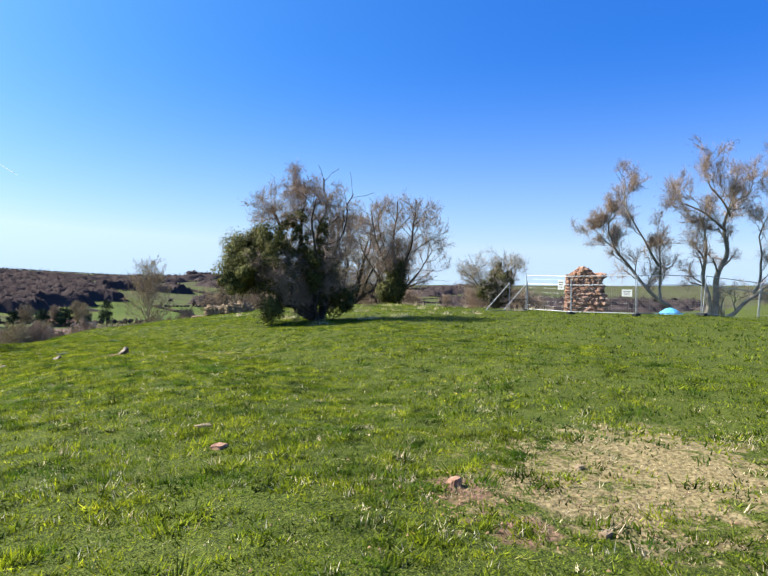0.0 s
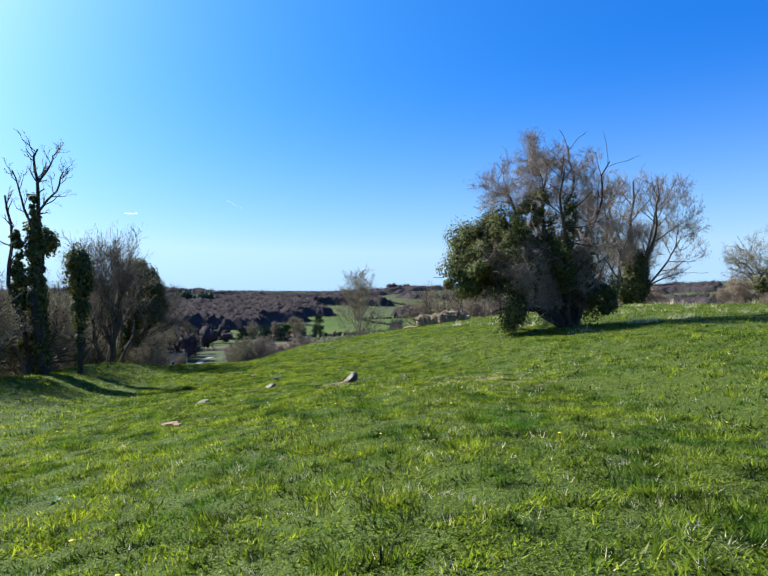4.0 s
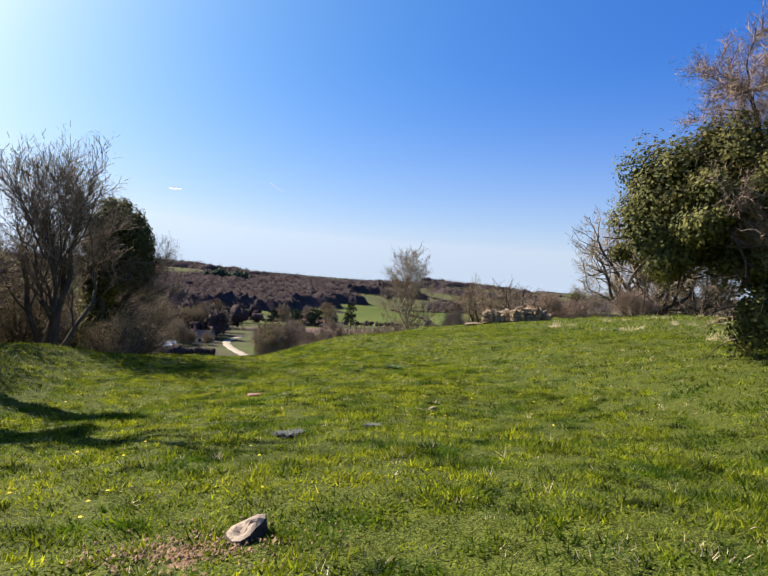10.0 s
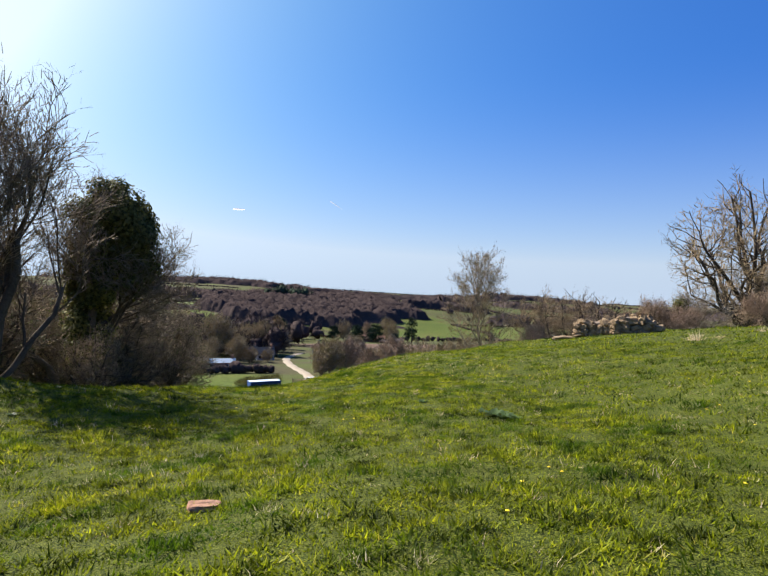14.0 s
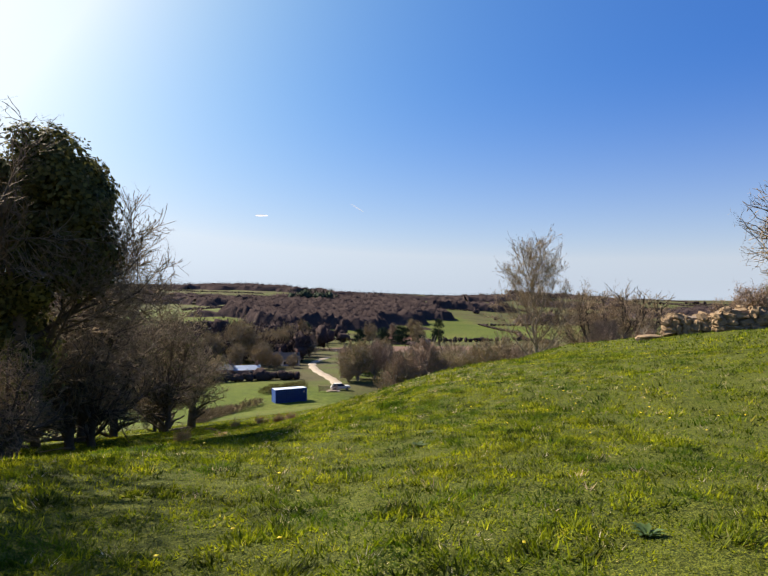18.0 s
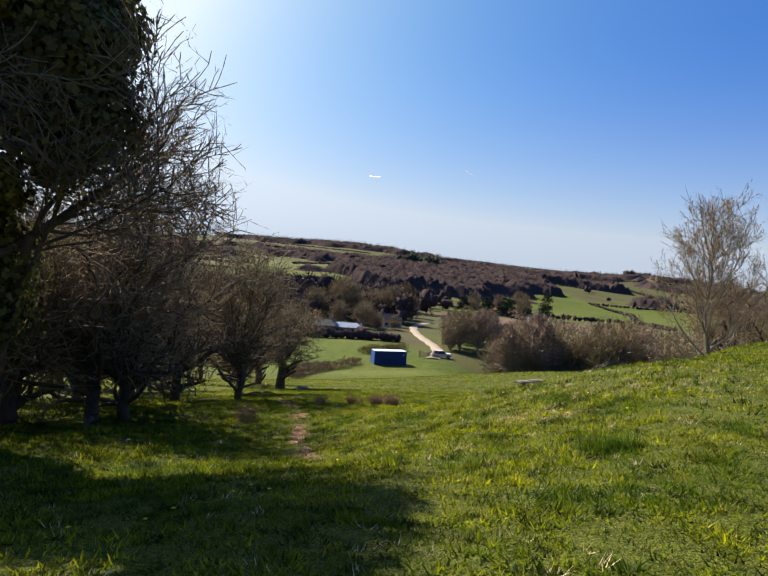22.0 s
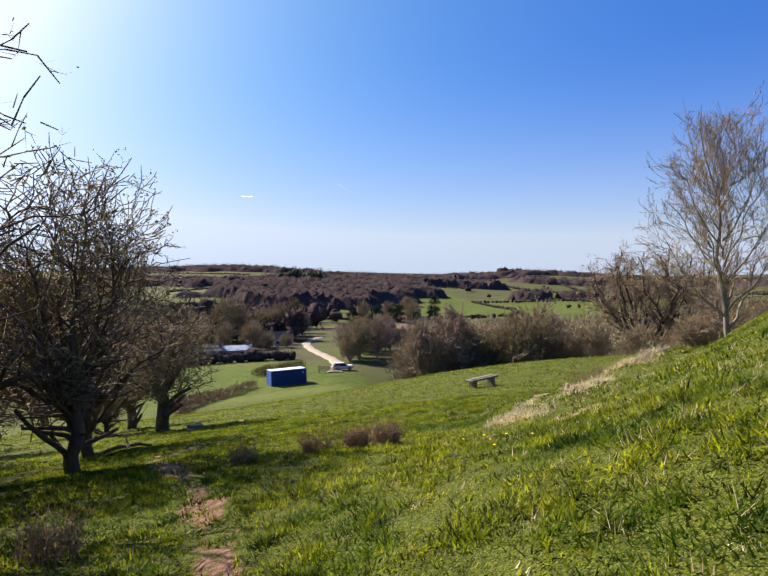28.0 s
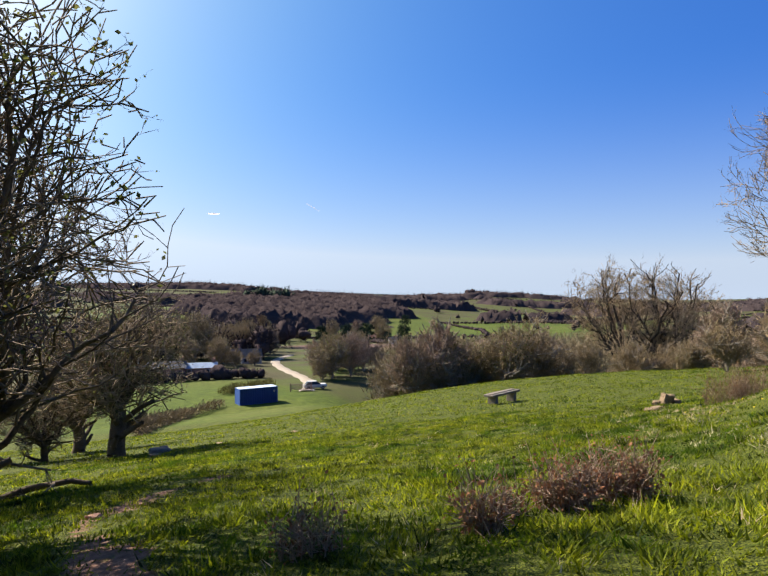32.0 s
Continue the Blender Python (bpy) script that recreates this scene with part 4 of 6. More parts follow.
# the row of trees on the bank
ivy_post = bare_tree("ivy_clad_tree", 41, "tall dead-topped tree with trunk wrapped in dark ivy", "tree", 7.9, [], levels=4, twig="dark_twig", bark="dark_bark",
                     limbs=[(0.15, 0.03, [(0, 0, 0), (-0.12, 0.05, 2.0), (-0.2, 0.1, 4.0), (-0.12, 0.1, 5.6), (0.02, 0.1, 6.7), (0.0, 0.12, 7.9)]), (0.05, 0.018, [(-0.12, 0.1, 5.5), (0.35, 0.1, 6.0), (0.75, 0.1, 6.5), (0.8, 0.1, 7.0)]), (0.05, 0.015, [(0.0, 0.1, 6.6), (0.4, 0.1, 7.1), (0.6, 0.1, 7.5)]),
                            (0.05, 0.018, [(-0.18, 0.1, 5.0), (-0.6, 0.1, 6.0), (-0.75, 0.1, 7.2)]), (0.1, 0.03, [(-0.6, 0.2, 0), (-0.75, 0.2, 2.4), (-0.85, 0.2, 4.6), (-1.1, 0.2, 6.2)])],
                     shoot=0.5, spread=0.5, kids=1, shrink=0.55, wiggle=0.16, steps=4, up=0.1, cap=1500, ivy_size=0.055,
                     ivy=[(-0.08, 0.03, 1.1, 0.19, 0.19, 1.2, 380), (-0.16, 0.08, 2.8, 0.21, 0.21, 1.2, 460), (-0.19, 0.1, 4.3, 0.18, 0.18, 0.9, 320), (-0.14, 0.1, 5.3, 0.13, 0.13, 0.6, 120), (-0.75, 0.2, 2.6, 0.17, 0.17, 2.2, 420), (0.15, 0.3, 4.3, 0.22, 0.22, 0.5, 110)])
stand(ivy_post, -8.9, 26.6)
ivy_low = bare_tree("ivy_clad_tree", 42, "shorter stub of trunk thick with dark ivy", "tree", 5.0, [], levels=4, twig="dark_twig", bark="dark_bark", limbs=[(0.1, 0.02, [(0, 0, 0), (0.06, 0, 1.6), (0.1, 0, 3.2), (0.05, 0, 4.8)])],
                    shoot=0.6, spread=0.5, kids=1, shrink=0.55, wiggle=0.16, steps=4, up=0.1, cap=1500, ivy_size=0.055,
                    ivy=[(0.08, 0, 3.5, 0.33, 0.33, 0.8, 480), (0.1, 0, 2.3, 0.22, 0.22, 0.9, 260), (0.03, 0, 1.0, 0.13, 0.13, 0.9, 120)])
stand(ivy_low, -8.2, 27.6)
lean = bare_tree("sapling", 43, "thin leaning bare sapling", "tree", 4.6, [(0, 0, 0, -0.28, 0.0, 1, 3.6, 0.05)], levels=4, twig="twig", spread=0.5, kids=1, shrink=0.4, steps=6, up=0.03, first=0.4)
stand(lean, -9.3, 26.2)
fan = bare_tree("bare_tree", 44, "bare tree with a fan of fine grey branches", "tree", 7.3,
                [(0, 0, 0, -0.1, 0, 1, 3.4, 0.14), (0.15, 0, 0, 0.25, 0.1, 1, 3.2, 0.1), (-0.1, 0.1, 0, -0.4, -0.1, 1, 3.2, 0.1), (0, -0.1, 0, 0.1, -0.4, 1, 3.0, 0.09), (0.1, 0.1, 0, 0.5, 0.4, 1, 2.8, 0.08)],
                levels=5, twig="dark_twig", spread=0.5, kids=2, shrink=0.64, wiggle=0.17, steps=4, up=0.08, crown=(0, 0, 4.2, 2.7, 2.5, 3.1), cap=7000, fuzz=1300, fuzz_len=0.4, fine=0.0055)
stand(fan, -9.6, 34.6)
ivy_tree = bare_tree("ivy_clad_tree", 45, "leaning tree with a dense head of dark ivy and stray twigs", "tree", 7.7,
                     [(0, 0, 0, 0.22, 0, 1, 3.6, 0.2), (-0.25, 0, 0, -0.5, 0.1, 0.9, 3.0, 0.13), (0, 0.1, 0, 0.4, 0.3, 0.9, 3.2, 0.1)], levels=5, twig="dark_twig", spread=0.6, kids=2, shrink=0.62, wiggle=0.18, steps=4, up=0.08,
                     crown=(0.9, 0.2, 4.9, 2.7, 2.5, 2.8), cap=6000, fuzz=2200, fuzz_len=0.34, fine=0.0052,
                     ivy=[(0.95, 0.1, 5.5, 1.15, 1.1, 1.2, 3000), (0.6, 0, 4.1, 0.9, 0.9, 1.0, 1500), (0.3, 0, 2.4, 0.5, 0.5, 1.2, 800), (1.5, 0, 4.4, 0.6, 0.7, 0.8, 600)])
stand(ivy_tree, -10.6, 40.2)

THICKET = [bare_tree("thorn_tree", 50 + k, "crooked bare thorn tree in the thicket", "tree", h, [], levels=4, twig=tw, limbs=dome_limbs(50 + k, n, 0.22 * h, 0.42 * h, 0.92 * h, 0.1, 0.022, 0.16), fuzz=900, fuzz_len=0.3, fine=0.006, shoot=0.26 * h,
                     spread=0.72, kids=1, shrink=0.72, wiggle=0.3, steps=5, up=0.04, sprigs=sp, sprig_size=0.026, group="thicket trees", crown=(0, 0, 0.55 * h, 0.46 * h, 0.44 * h, 0.48 * h), cap=2400)
           for k, (h, n, tw, sp) in enumerate([(6.2, 12, "dark_twig", 900), (5.0, 11, "twig", 1800), (4.2, 11, "twig", 2600)])]
stand(THICKET[0], -12.6, 46.2)
stand(THICKET[1], -14.6, 44.0, 1.2)
stand(THICKET[2], -13.4, 49.6, 2.0)
for k, x, y, a, s in [(1, -12.6, 29.5, 0.4, 1.0), (0, -11.4, 24.0, 2.1, 0.8), (2, -10.6, 29.4, 1.0, 0.9), (1, -14.0, 26.0, 4.0, 1.1), (2, -11.0, 32.0, 3.0, 1.0), (1, -12.8, 34.5, 5.0, 1.0), (2, -11.6, 37.2, 0.5, 0.9),
                      (0, -14.0, 39.5, 1.5, 0.9), (2, -12.4, 42.8, 2.5, 1.0), (0, -17.0, 47.5, 0.2, 0.9), (1, -16.6, 52.0, 3.3, 0.9), (2, -18.8, 55.5, 0.9, 1.0), (0, -17.5, 41.5, 4.4, 0.95), (2, -8.9, 37.8, 4.2, 0.5),
                      (1, -20.5, 50.0, 2.2, 1.1), (2, -15.2, 20.5, 1.1, 1.1), (0, -16.5, 31.0, 2.9, 1.0), (1, -20.5, 60.0, 5.2, 0.85), (0, -24.5, 63.5, 1.9, 0.75), (2, -24.0, 57.0, 3.9, 1.1), (0, -13.8, 54.4, 1.9, 0.85), (1, -11.2, 44.4, 3.9, 0.75), (2, -15.0, 47.6, 3.1, 1.0),
                      (2, -10.2, 24.6, 0.2, 0.8), (1, -13.0, 21.5, 0.8, 1.0), (2, -28.0, 66.0, 2.2, 1.0), (1, -22.0, 56.0, 1.2, 1.0), (2, -19.8, 66.5, 2.8, 0.75), (0, -11.5, 43.8, 0.9, 0.85)]:
    again(THICKET[k], x, y, a, s)
apple = bare_tree("small_tree", 61, "small crooked field tree just coming into leaf", "tree", 5.2, [], levels=4, twig="dark_twig", limbs=dome_limbs(64, 11, 1.0, 1.2, 4.5, 0.06, 0.012, 0.12), fuzz=700, fuzz_len=0.2, fine=0.0055, shoot=1.0,
                  spread=0.66, kids=1, shrink=0.72, wiggle=0.22, steps=4, up=0.03, sprigs=4500, sprig_size=0.024, group="field edge trees", crown=(0.0, 0, 3.2, 2.0, 2.0, 2.1), cap=3000)
stand(apple, -11.9, 50.65)
stump_tree = bare_tree("small_tree", 62, "thick-trunked field tree with a spreading leafing crown", "tree", 5.4, [], levels=4, twig="twig", limbs=dome_limbs(62, 12, 1.5, 2.4, 4.9, 0.085, 0.02, 0.3), fuzz=1700, fuzz_len=0.3, fine=0.009, shoot=1.3,
                       spread=0.7, kids=1, shrink=0.72, wiggle=0.22, steps=4, up=0.02, sprigs=5000, sprig_size=0.03, group="field edge trees", crown=(0, 0, 3.1, 2.6, 2.5, 1.95), cap=4000)
stand(stump_tree, -17.0, 65.6)
again(stump_tree, -21.0, 71.0, 2.0, 0.85)
again(apple, -23.5, 68.0, 1.0, 1.1)

# bare trees past the mound
def rising_limbs(n, low, top, width, r0, r1, trunk, lean=0.0):
    """A leader that leans a little and many limbs that climb away from it all round."""
    rows = [(trunk, r1 * 1.3, [(0, 0, 0), (lean * 0.33 - 0.05, 0, top * 0.33), (lean * 0.66 + 0.05, 0.03, top * 0.66), (lean - 0.05, 0, top)])]
    for k in range(n):
        t = k / (n - 1)
        a, z, r = k * 2.4 + 0.5, low + (top * 0.72 - low) * t, width * (1 - 0.75 * t ** 1.4)
        end = min(top * 0.97, z + top * 0.36 * (1 - 0.25 * t))
        rows.append((r0 * (1 - 0.45 * t), r1, [(lean * z / top + r * f ** 0.85 * math.cos(a + 0.2 * f), r * f ** 0.85 * math.sin(a + 0.2 * f), z + (end - z) * f ** 1.15) for f in (0, 0.3, 0.6, 1.0)]))
    return rows


ash = bare_tree("ash_tree", 11, "slender bare ash tree with pale bark", "tree", 9.4, [], levels=4, twig="twig", bark="pale_bark", limbs=rising_limbs(17, 1.4, 9.0, 2.35, 0.055, 0.011, 0.13, -0.55),
                shoot=1.1, spread=0.5, kids=1, shrink=0.66, wiggle=0.08, steps=4, up=0.07, crown=(0, 0, 5.6, 3.0, 3.0, 4.0), cap=6000, fuzz=3800, fuzz_len=0.28, fine=0.006)
stand(ash, 4.05, 63.05, 0, 0.93)
OAKS = [bare_tree("oak_tree", 71 + k, "broad bare oak with a wide domed crown", "tree", 17.0, [], levels=4, twig="twig", bark="dark_bark", limbs=dome_limbs(71 + k, 18, 3.0, 8.0, 15.2, 0.28, 0.07, 0.6), fuzz=2600, fuzz_len=0.9, fine=0.022, shoot=2.4,
                  spread=0.6, kids=1, shrink=0.68, wiggle=0.2, steps=4, up=0.05, group="valley oaks", crown=(0, 0, 8.6, 9.0, 8.6, 7.4), cap=2600)
        for k in range(2)]
stand(OAKS[0], 26.6, 136, 0, 1.22)
stand(OAKS[1], 28.0, 74.0, 1.0, 0.97)
again(OAKS[0], 36, 79, 2.4, 0.75)
again(OAKS[1], 33.0, 137, 2.0, 1.16)
mist = bare_tree("small_tree", 75, "thin leaning tree with a ball of mistletoe", "tree", 6.5, [(0, 0, 0, 0.35, 0, 1, 2.8, 0.11)], levels=5, twig="grey_twig", spread=0.55, kids=2, shrink=0.6, steps=4, up=0.03,
                 ivy=[(-0.2, 0, 4.4, 0.42, 0.42, 0.42, 260)], cap=2500, fuzz=1400, fuzz_len=0.5, fine=0.008)
stand(mist, 17.6, 64.5)

# ---- stonework ----
def rubble_mass(name, label, x, y, turn, length, depth, height, size, seed, mat="stone", peak=0.25, core=True):
    """A ruined lump of wall: courses of rough stones round a mortar core, its top broken."""
    rnd = random.Random(seed)
    root = thing(name, Matrix.LocRotScale((x, y, gz(x, y) - 0.08), Euler((0, 0, turn)), None), label, "ruin")
    shapes = []
    for k in range(7):
        bm = bmesh.new()
        rough_stone(bm, 1, 1, 1, seed * 10 + k, amount=0.26, cuts=2)
        me = bpy.data.meshes.new("stone")
        bm.to_mesh(me)
        bm.free()
        me.materials.append(MAT[mat])
        shapes.append(me)

    def top_at(u):
        return height * (1 - peak * (0.5 + 0.5 * math.sin(u * 5.1 + seed)) - peak * abs(u) ** 3)

    if core:
        bm = bmesh.new()
        rough_stone(bm, length * 0.86, depth * 0.8, height * 0.8, seed + 5, Matrix.Translation((0, 0, height * 0.42)), 0.1, 3)
        part("core", bm, MAT["mortar"], root, "pale crumbling mortar core")
    z = 0.0
    while z < height:
        h = size * rnd.uniform(0.55, 0.85)
        for side in (-1, 1):
            u = -0.5
            while u < 0.5:
                w = size * rnd.uniform(0.8, 1.7)
                if z + h * 0.6 < top_at(2 * u):
                    ob = link_mesh("stone", rnd.choice(shapes), root)
                    ob.matrix_basis = Matrix.LocRotScale(((u + w / length / 2) * length, side * depth * (0.46 - 0.06 * z / height) + rnd.uniform(-0.03, 0.03), z + h / 2),
                                                         Euler((rnd.uniform(-0.35, 0.35), rnd.uniform(-0.4, 0.4), rnd.uniform(-0.4, 0.4))), (w * rnd.uniform(0.8, 1.25), size * 1.2, h * rnd.uniform(0.9, 1.5)))
                u += w / length
        for side in (-1, 1):
            v = -0.5
            while v < 0.5:
                w = size * rnd.uniform(0.8, 1.5)
                if z + h * 0.6 < top_at(side):
                    ob = link_mesh("stone", rnd.choice(shapes), root)
                    ob.matrix_basis = Matrix.LocRotScale((side * length * (0.48 - 0.05 * z / height), (v + w / depth / 2) * depth, z + h / 2), Euler((0.05, 0.05, 1.57 + rnd.uniform(-0.15, 0.15))), (w, size * 1.1, h * 1.05))
                v += w / depth
        z += h
    for k in range(int(length * depth / size / size * 0.9)):
        u, v = rnd.uniform(-0.45, 0.45), rnd.uniform(-0.4, 0.4)
        ob = link_mesh("stone", rnd.choice(shapes), root)
        s = size * rnd.uniform(0.7, 1.3)
        ob.matrix_basis = Matrix.LocRotScale((u * length, v * depth, max(0.1, top_at(2 * u) - s * 0.25)), Euler((rnd.uniform(-0.4, 0.4), rnd.uniform(-0.4, 0.4), rnd.uniform(0, 3))), (s * 1.3, s, s * 0.7))
    return root


rubble_mass("ruined_pillar", "ruined pillar of red rubble masonry with a broken top", 25.6, 28.1, -0.75, 1.9, 1.3, 2.8, 0.24, 5, "red_stone", 0.12)
rubble_mass("wall_ruin", "low broken stump of rubble wall on the mound", 9.0, 55.3, -0.5, 1.9, 1.0, 0.95, 0.3, 8)
rubble_mass("wall_ruin", "low broken stump of rubble wall beside another", 10.6, 54.3, -0.35, 1.9, 1.1, 1.0, 0.32, 9)


def loose_stone(name, label, x, y, sx, sy, sz, seed, mat="stone", turn=0.0, tilt=0.0, up=0.14):
    bm = bmesh.new()
    rough_stone(bm, sx, sy, sz, seed, amount=0.2, cuts=3)
    me = bpy.data.meshes.new(name)
    bm.to_mesh(me)
    bm.free()
    me.materials.append(MAT[mat])
    ob = new(name, me)
    ob.matrix_basis = Matrix.LocRotScale((x, y, gz(x, y) + sz * up), Euler((tilt, tilt * 0.6, turn)), None)
    return tagged(ob, label, "stone")


loose_stone("stone_slab", "pale flat slab of stone lying in the grass", 7.3, 55.4, 1.0, 0.7, 0.3, 1, turn=0.3)
loose_stone("rock", "flat reddish stone half sunk in turf", -2.35, 15.07, 0.22, 0.14, 0.07, 2, "red_stone", 0.5)
loose_stone("rock", "small reddish stone beside a worn patch", -2.2, 14.85, 0.16, 0.1, 0.04, 3, "red_stone", 1.5)
loose_stone("rock", "flat brown stone sunk in the grass", -2.32, 26.87, 0.22, 0.15, 0.07, 4, "red_stone", 0.1)
loose_stone("rock", "small pale stone in the turf", 0.46, 24.5, 0.11, 0.08, 0.07, 5, "stone", 0.4)
loose_stone("rock", "reddish stone bedded in bare soil", 2.5, 4.15, 0.11, 0.08, 0.09, 6, "red_stone", 0.4)
loose_stone("rock", "small reddish stone in a worn patch", 0.99, 5.96, 0.13, 0.12, 0.05, 7, "red_stone", 0.8)
loose_stone("rock", "flat pale pink stone in short grass", 0.96, 6.84, 0.16, 0.09, 0.05, 8, "stone", 0.2)
loose_stone("rock", "small pale stone in worn turf", 3.9, 4.3, 0.08, 0.06, 0.05, 9, "stone", 0.2)
loose_stone("rock", "small pale stone near bare soil", 2.95, 3.0, 0.09, 0.06, 0.05, 10, "stone", 0.2)
loose_stone("boulder", "pale jagged boulder standing on the pasture", -2.1, 60.3, 0.24, 0.2, 0.4, 11, "stone", 0.3, 0.2)
loose_stone("rock", "pale stone leaning against a boulder", -2.35, 60.2, 0.2, 0.16, 0.16, 12, "stone", 0.9)
loose_stone("rock", "pale brown stone beside a boulder", -1.85, 60.35, 0.2, 0.16, 0.15, 13, "stone", 1.9)
for k, (x, y) in enumerate([(-3.4, 57.9), (-3.1, 58.4), (-13.9, 66.0), (-12.0, 69.5), (-14.8, 63.0)]):
    loose_stone("rock", "pale stone lying in the pasture", x, y, 0.28, 0.18, 0.09, 20 + k, "stone", k * 0.7)
loose_stone("rock", "dark mossy lump of stone beneath a field tree", -15.4, 64.9, 0.6, 0.4, 0.26, 26, "mortar", 0.5)
for k, (x, y) in enumerate([(-9.7, 49.0), (-10.9, 51.4), (-6.9, 43.4)]):
    loose_stone("rock", "reddish stone in the trodden path", x, y, 0.12, 0.09, 0.05, 30 + k, "red_stone", k * 1.1)


# ---- stumps ----
def cut_stump(label, x, y, r, low, high, turn, seed):
    """A felled trunk's foot with a slanting pale cut."""
    rnd = random.Random(seed)
    root = thing("tree_stump", Matrix.LocRotScale((x, y, gz(x, y) - 0.04), Euler((0, 0, turn)), None), label, "stump", "felled stumps")
    n = 14
    rr = [r * (1 + 0.13 * math.sin(3 * k * 2 * math.pi / n + seed) + rnd.uniform(-0.06, 0.06)) for k in range(n)]

    def ring(scale, zf):
        return [(rr[k] * scale * 1.35 * math.cos(k * 2 * math.pi / n), rr[k] * scale * math.sin(k * 2 * math.pi / n), zf(rr[k] * math.cos(k * 2 * math.pi / n) / r)) for k in range(n)]

    slope = lambda c: low + (high - low) * (c * 0.5 + 0.5)
    bm = bmesh.new()
    rows = [ring(1.18, lambda c: 0.0), ring(1.05, lambda c: slope(c) * 0.4), ring(1.0, lambda c: slope(c) - 0.01), ring(0.9, slope)]
    vs = [[bm.verts.new(p) for p in row] for row in rows]
    for a, b in zip(vs, vs[1:]):
        for k in range(n):
            bm.faces.new((a[k], a[(k + 1) % n], b[(k + 1) % n], b[k]))
    part("bark", bm, MAT["dark_bark"], root, "rough dark bark")
    bm = bmesh.new()
    rims = [ring(s, lambda c, d=d: slope(c) + d) for s, d in ((0.92, 0.004), (0.6, 0.012), (0.25, 0.006))]
    vs = [[bm.verts.new((px, py, pz + rnd.uniform(-0.006, 0.006))) for px, py, pz in row] for row in rims]
    for a, b in zip(vs, vs[1:]):
        for k in range(n):
            bm.faces.new((a[k], a[(k + 1) % n], b[(k + 1) % n], b[k]))
    bm.faces.new(vs[-1])
    part("cut_face", bm, MAT["cut_wood"], root, "pale sawn wood face")
    return root


cut_stump("pale freshly cut stump with a slanting face", 0.41, 17.5, 0.1, 0.05, 0.22, 0.25, 1)
cut_stump("low weathered stump with a split top", -1.24, 19.35, 0.085, 0.06, 0.13, 0.75, 2)
cut_stump("low brown stump in rough grass", -2.33, 17.48, 0.09, 0.05, 0.1, 0.9, 3)


def chip_litter(x, y, rx, ry, n, seed):
    rng = np.random.default_rng(seed)
    px, py = x + rng.normal(0, rx, n), y + rng.normal(0, ry, n)
    p = np.stack([px, py, land(px, py) + 0.012], 1)
    a = rng.uniform(0, 6.3, n)
    s = rng.uniform(0.004, 0.014, n)
    u = np.stack([np.cos(a), np.sin(a), rng.normal(0, 0.25, n)], 1) * s[:, None]
    w = np.stack([-np.sin(a), np.cos(a), rng.normal(0, 0.25, n)], 1) * s[:, None] * 0.45
    v = np.stack([p - u - w, p + u - w, p + u + w, p - u + w, p + [0, 0, 0.012]], 1).reshape(-1, 3)
    b = np.arange(n) * 5
    f = np.vstack([np.stack([b, b + 1, b + 4], 1), np.stack([b + 1, b + 2, b + 4], 1), np.stack([b + 2, b + 3, b + 4], 1), np.stack([b + 3, b, b + 4], 1)])
    tagged(link_mesh("wood_chips", mesh_from("wood_chips", v, f, MAT["wood_chips"])), "orange-brown wood chips scattered round a stump", "wood chips", kind="stuff")


chip_litter(0.15, 17.5, 0.2, 0.12, 300, 1)
chip_litter(-1.5, 19.25, 0.28, 0.18, 500, 2)
chip_litter(-2.5, 17.4, 0.22, 0.12, 160, 3)
chip_litter(3.3, 3.5, 0.9, 0.6, 260, 4)
chip_litter(2.45, 3.8, 0.25, 0.2, 120, 5)
chip_litter(1.9, 16.6, 0.6, 0.35, 160, 6)


# ---- bench ----
def stone_bench(x, y, turn):
    root = thing("bench", Matrix.LocRotScale((x, y, gz(x, y) - 0.03), Euler((0, 0, turn)), None), "weathered timber bench with two thick slab legs", "bench")
    part("seat", box(bmesh.new(), 0, 0, 0.46, 2.2, 0.5, 0.1, bevel=0.015), MAT["bench_wood"], root, "thick pale plank seat")
    for sx in (-0.75, 0.75):
        part("leg", box(bmesh.new(), sx, 0, 0.205, 0.2, 0.4, 0.41, bevel=0.015), MAT["bench_wood"], root)
    part("plank", box(bmesh.new(), -0.05, 0.0, 0.527, 1.9, 0.2, 0.035, bevel=0.01), MAT["bench_wood"], root)
    return root


stone_bench(-3.5, 73.0, 0.84)


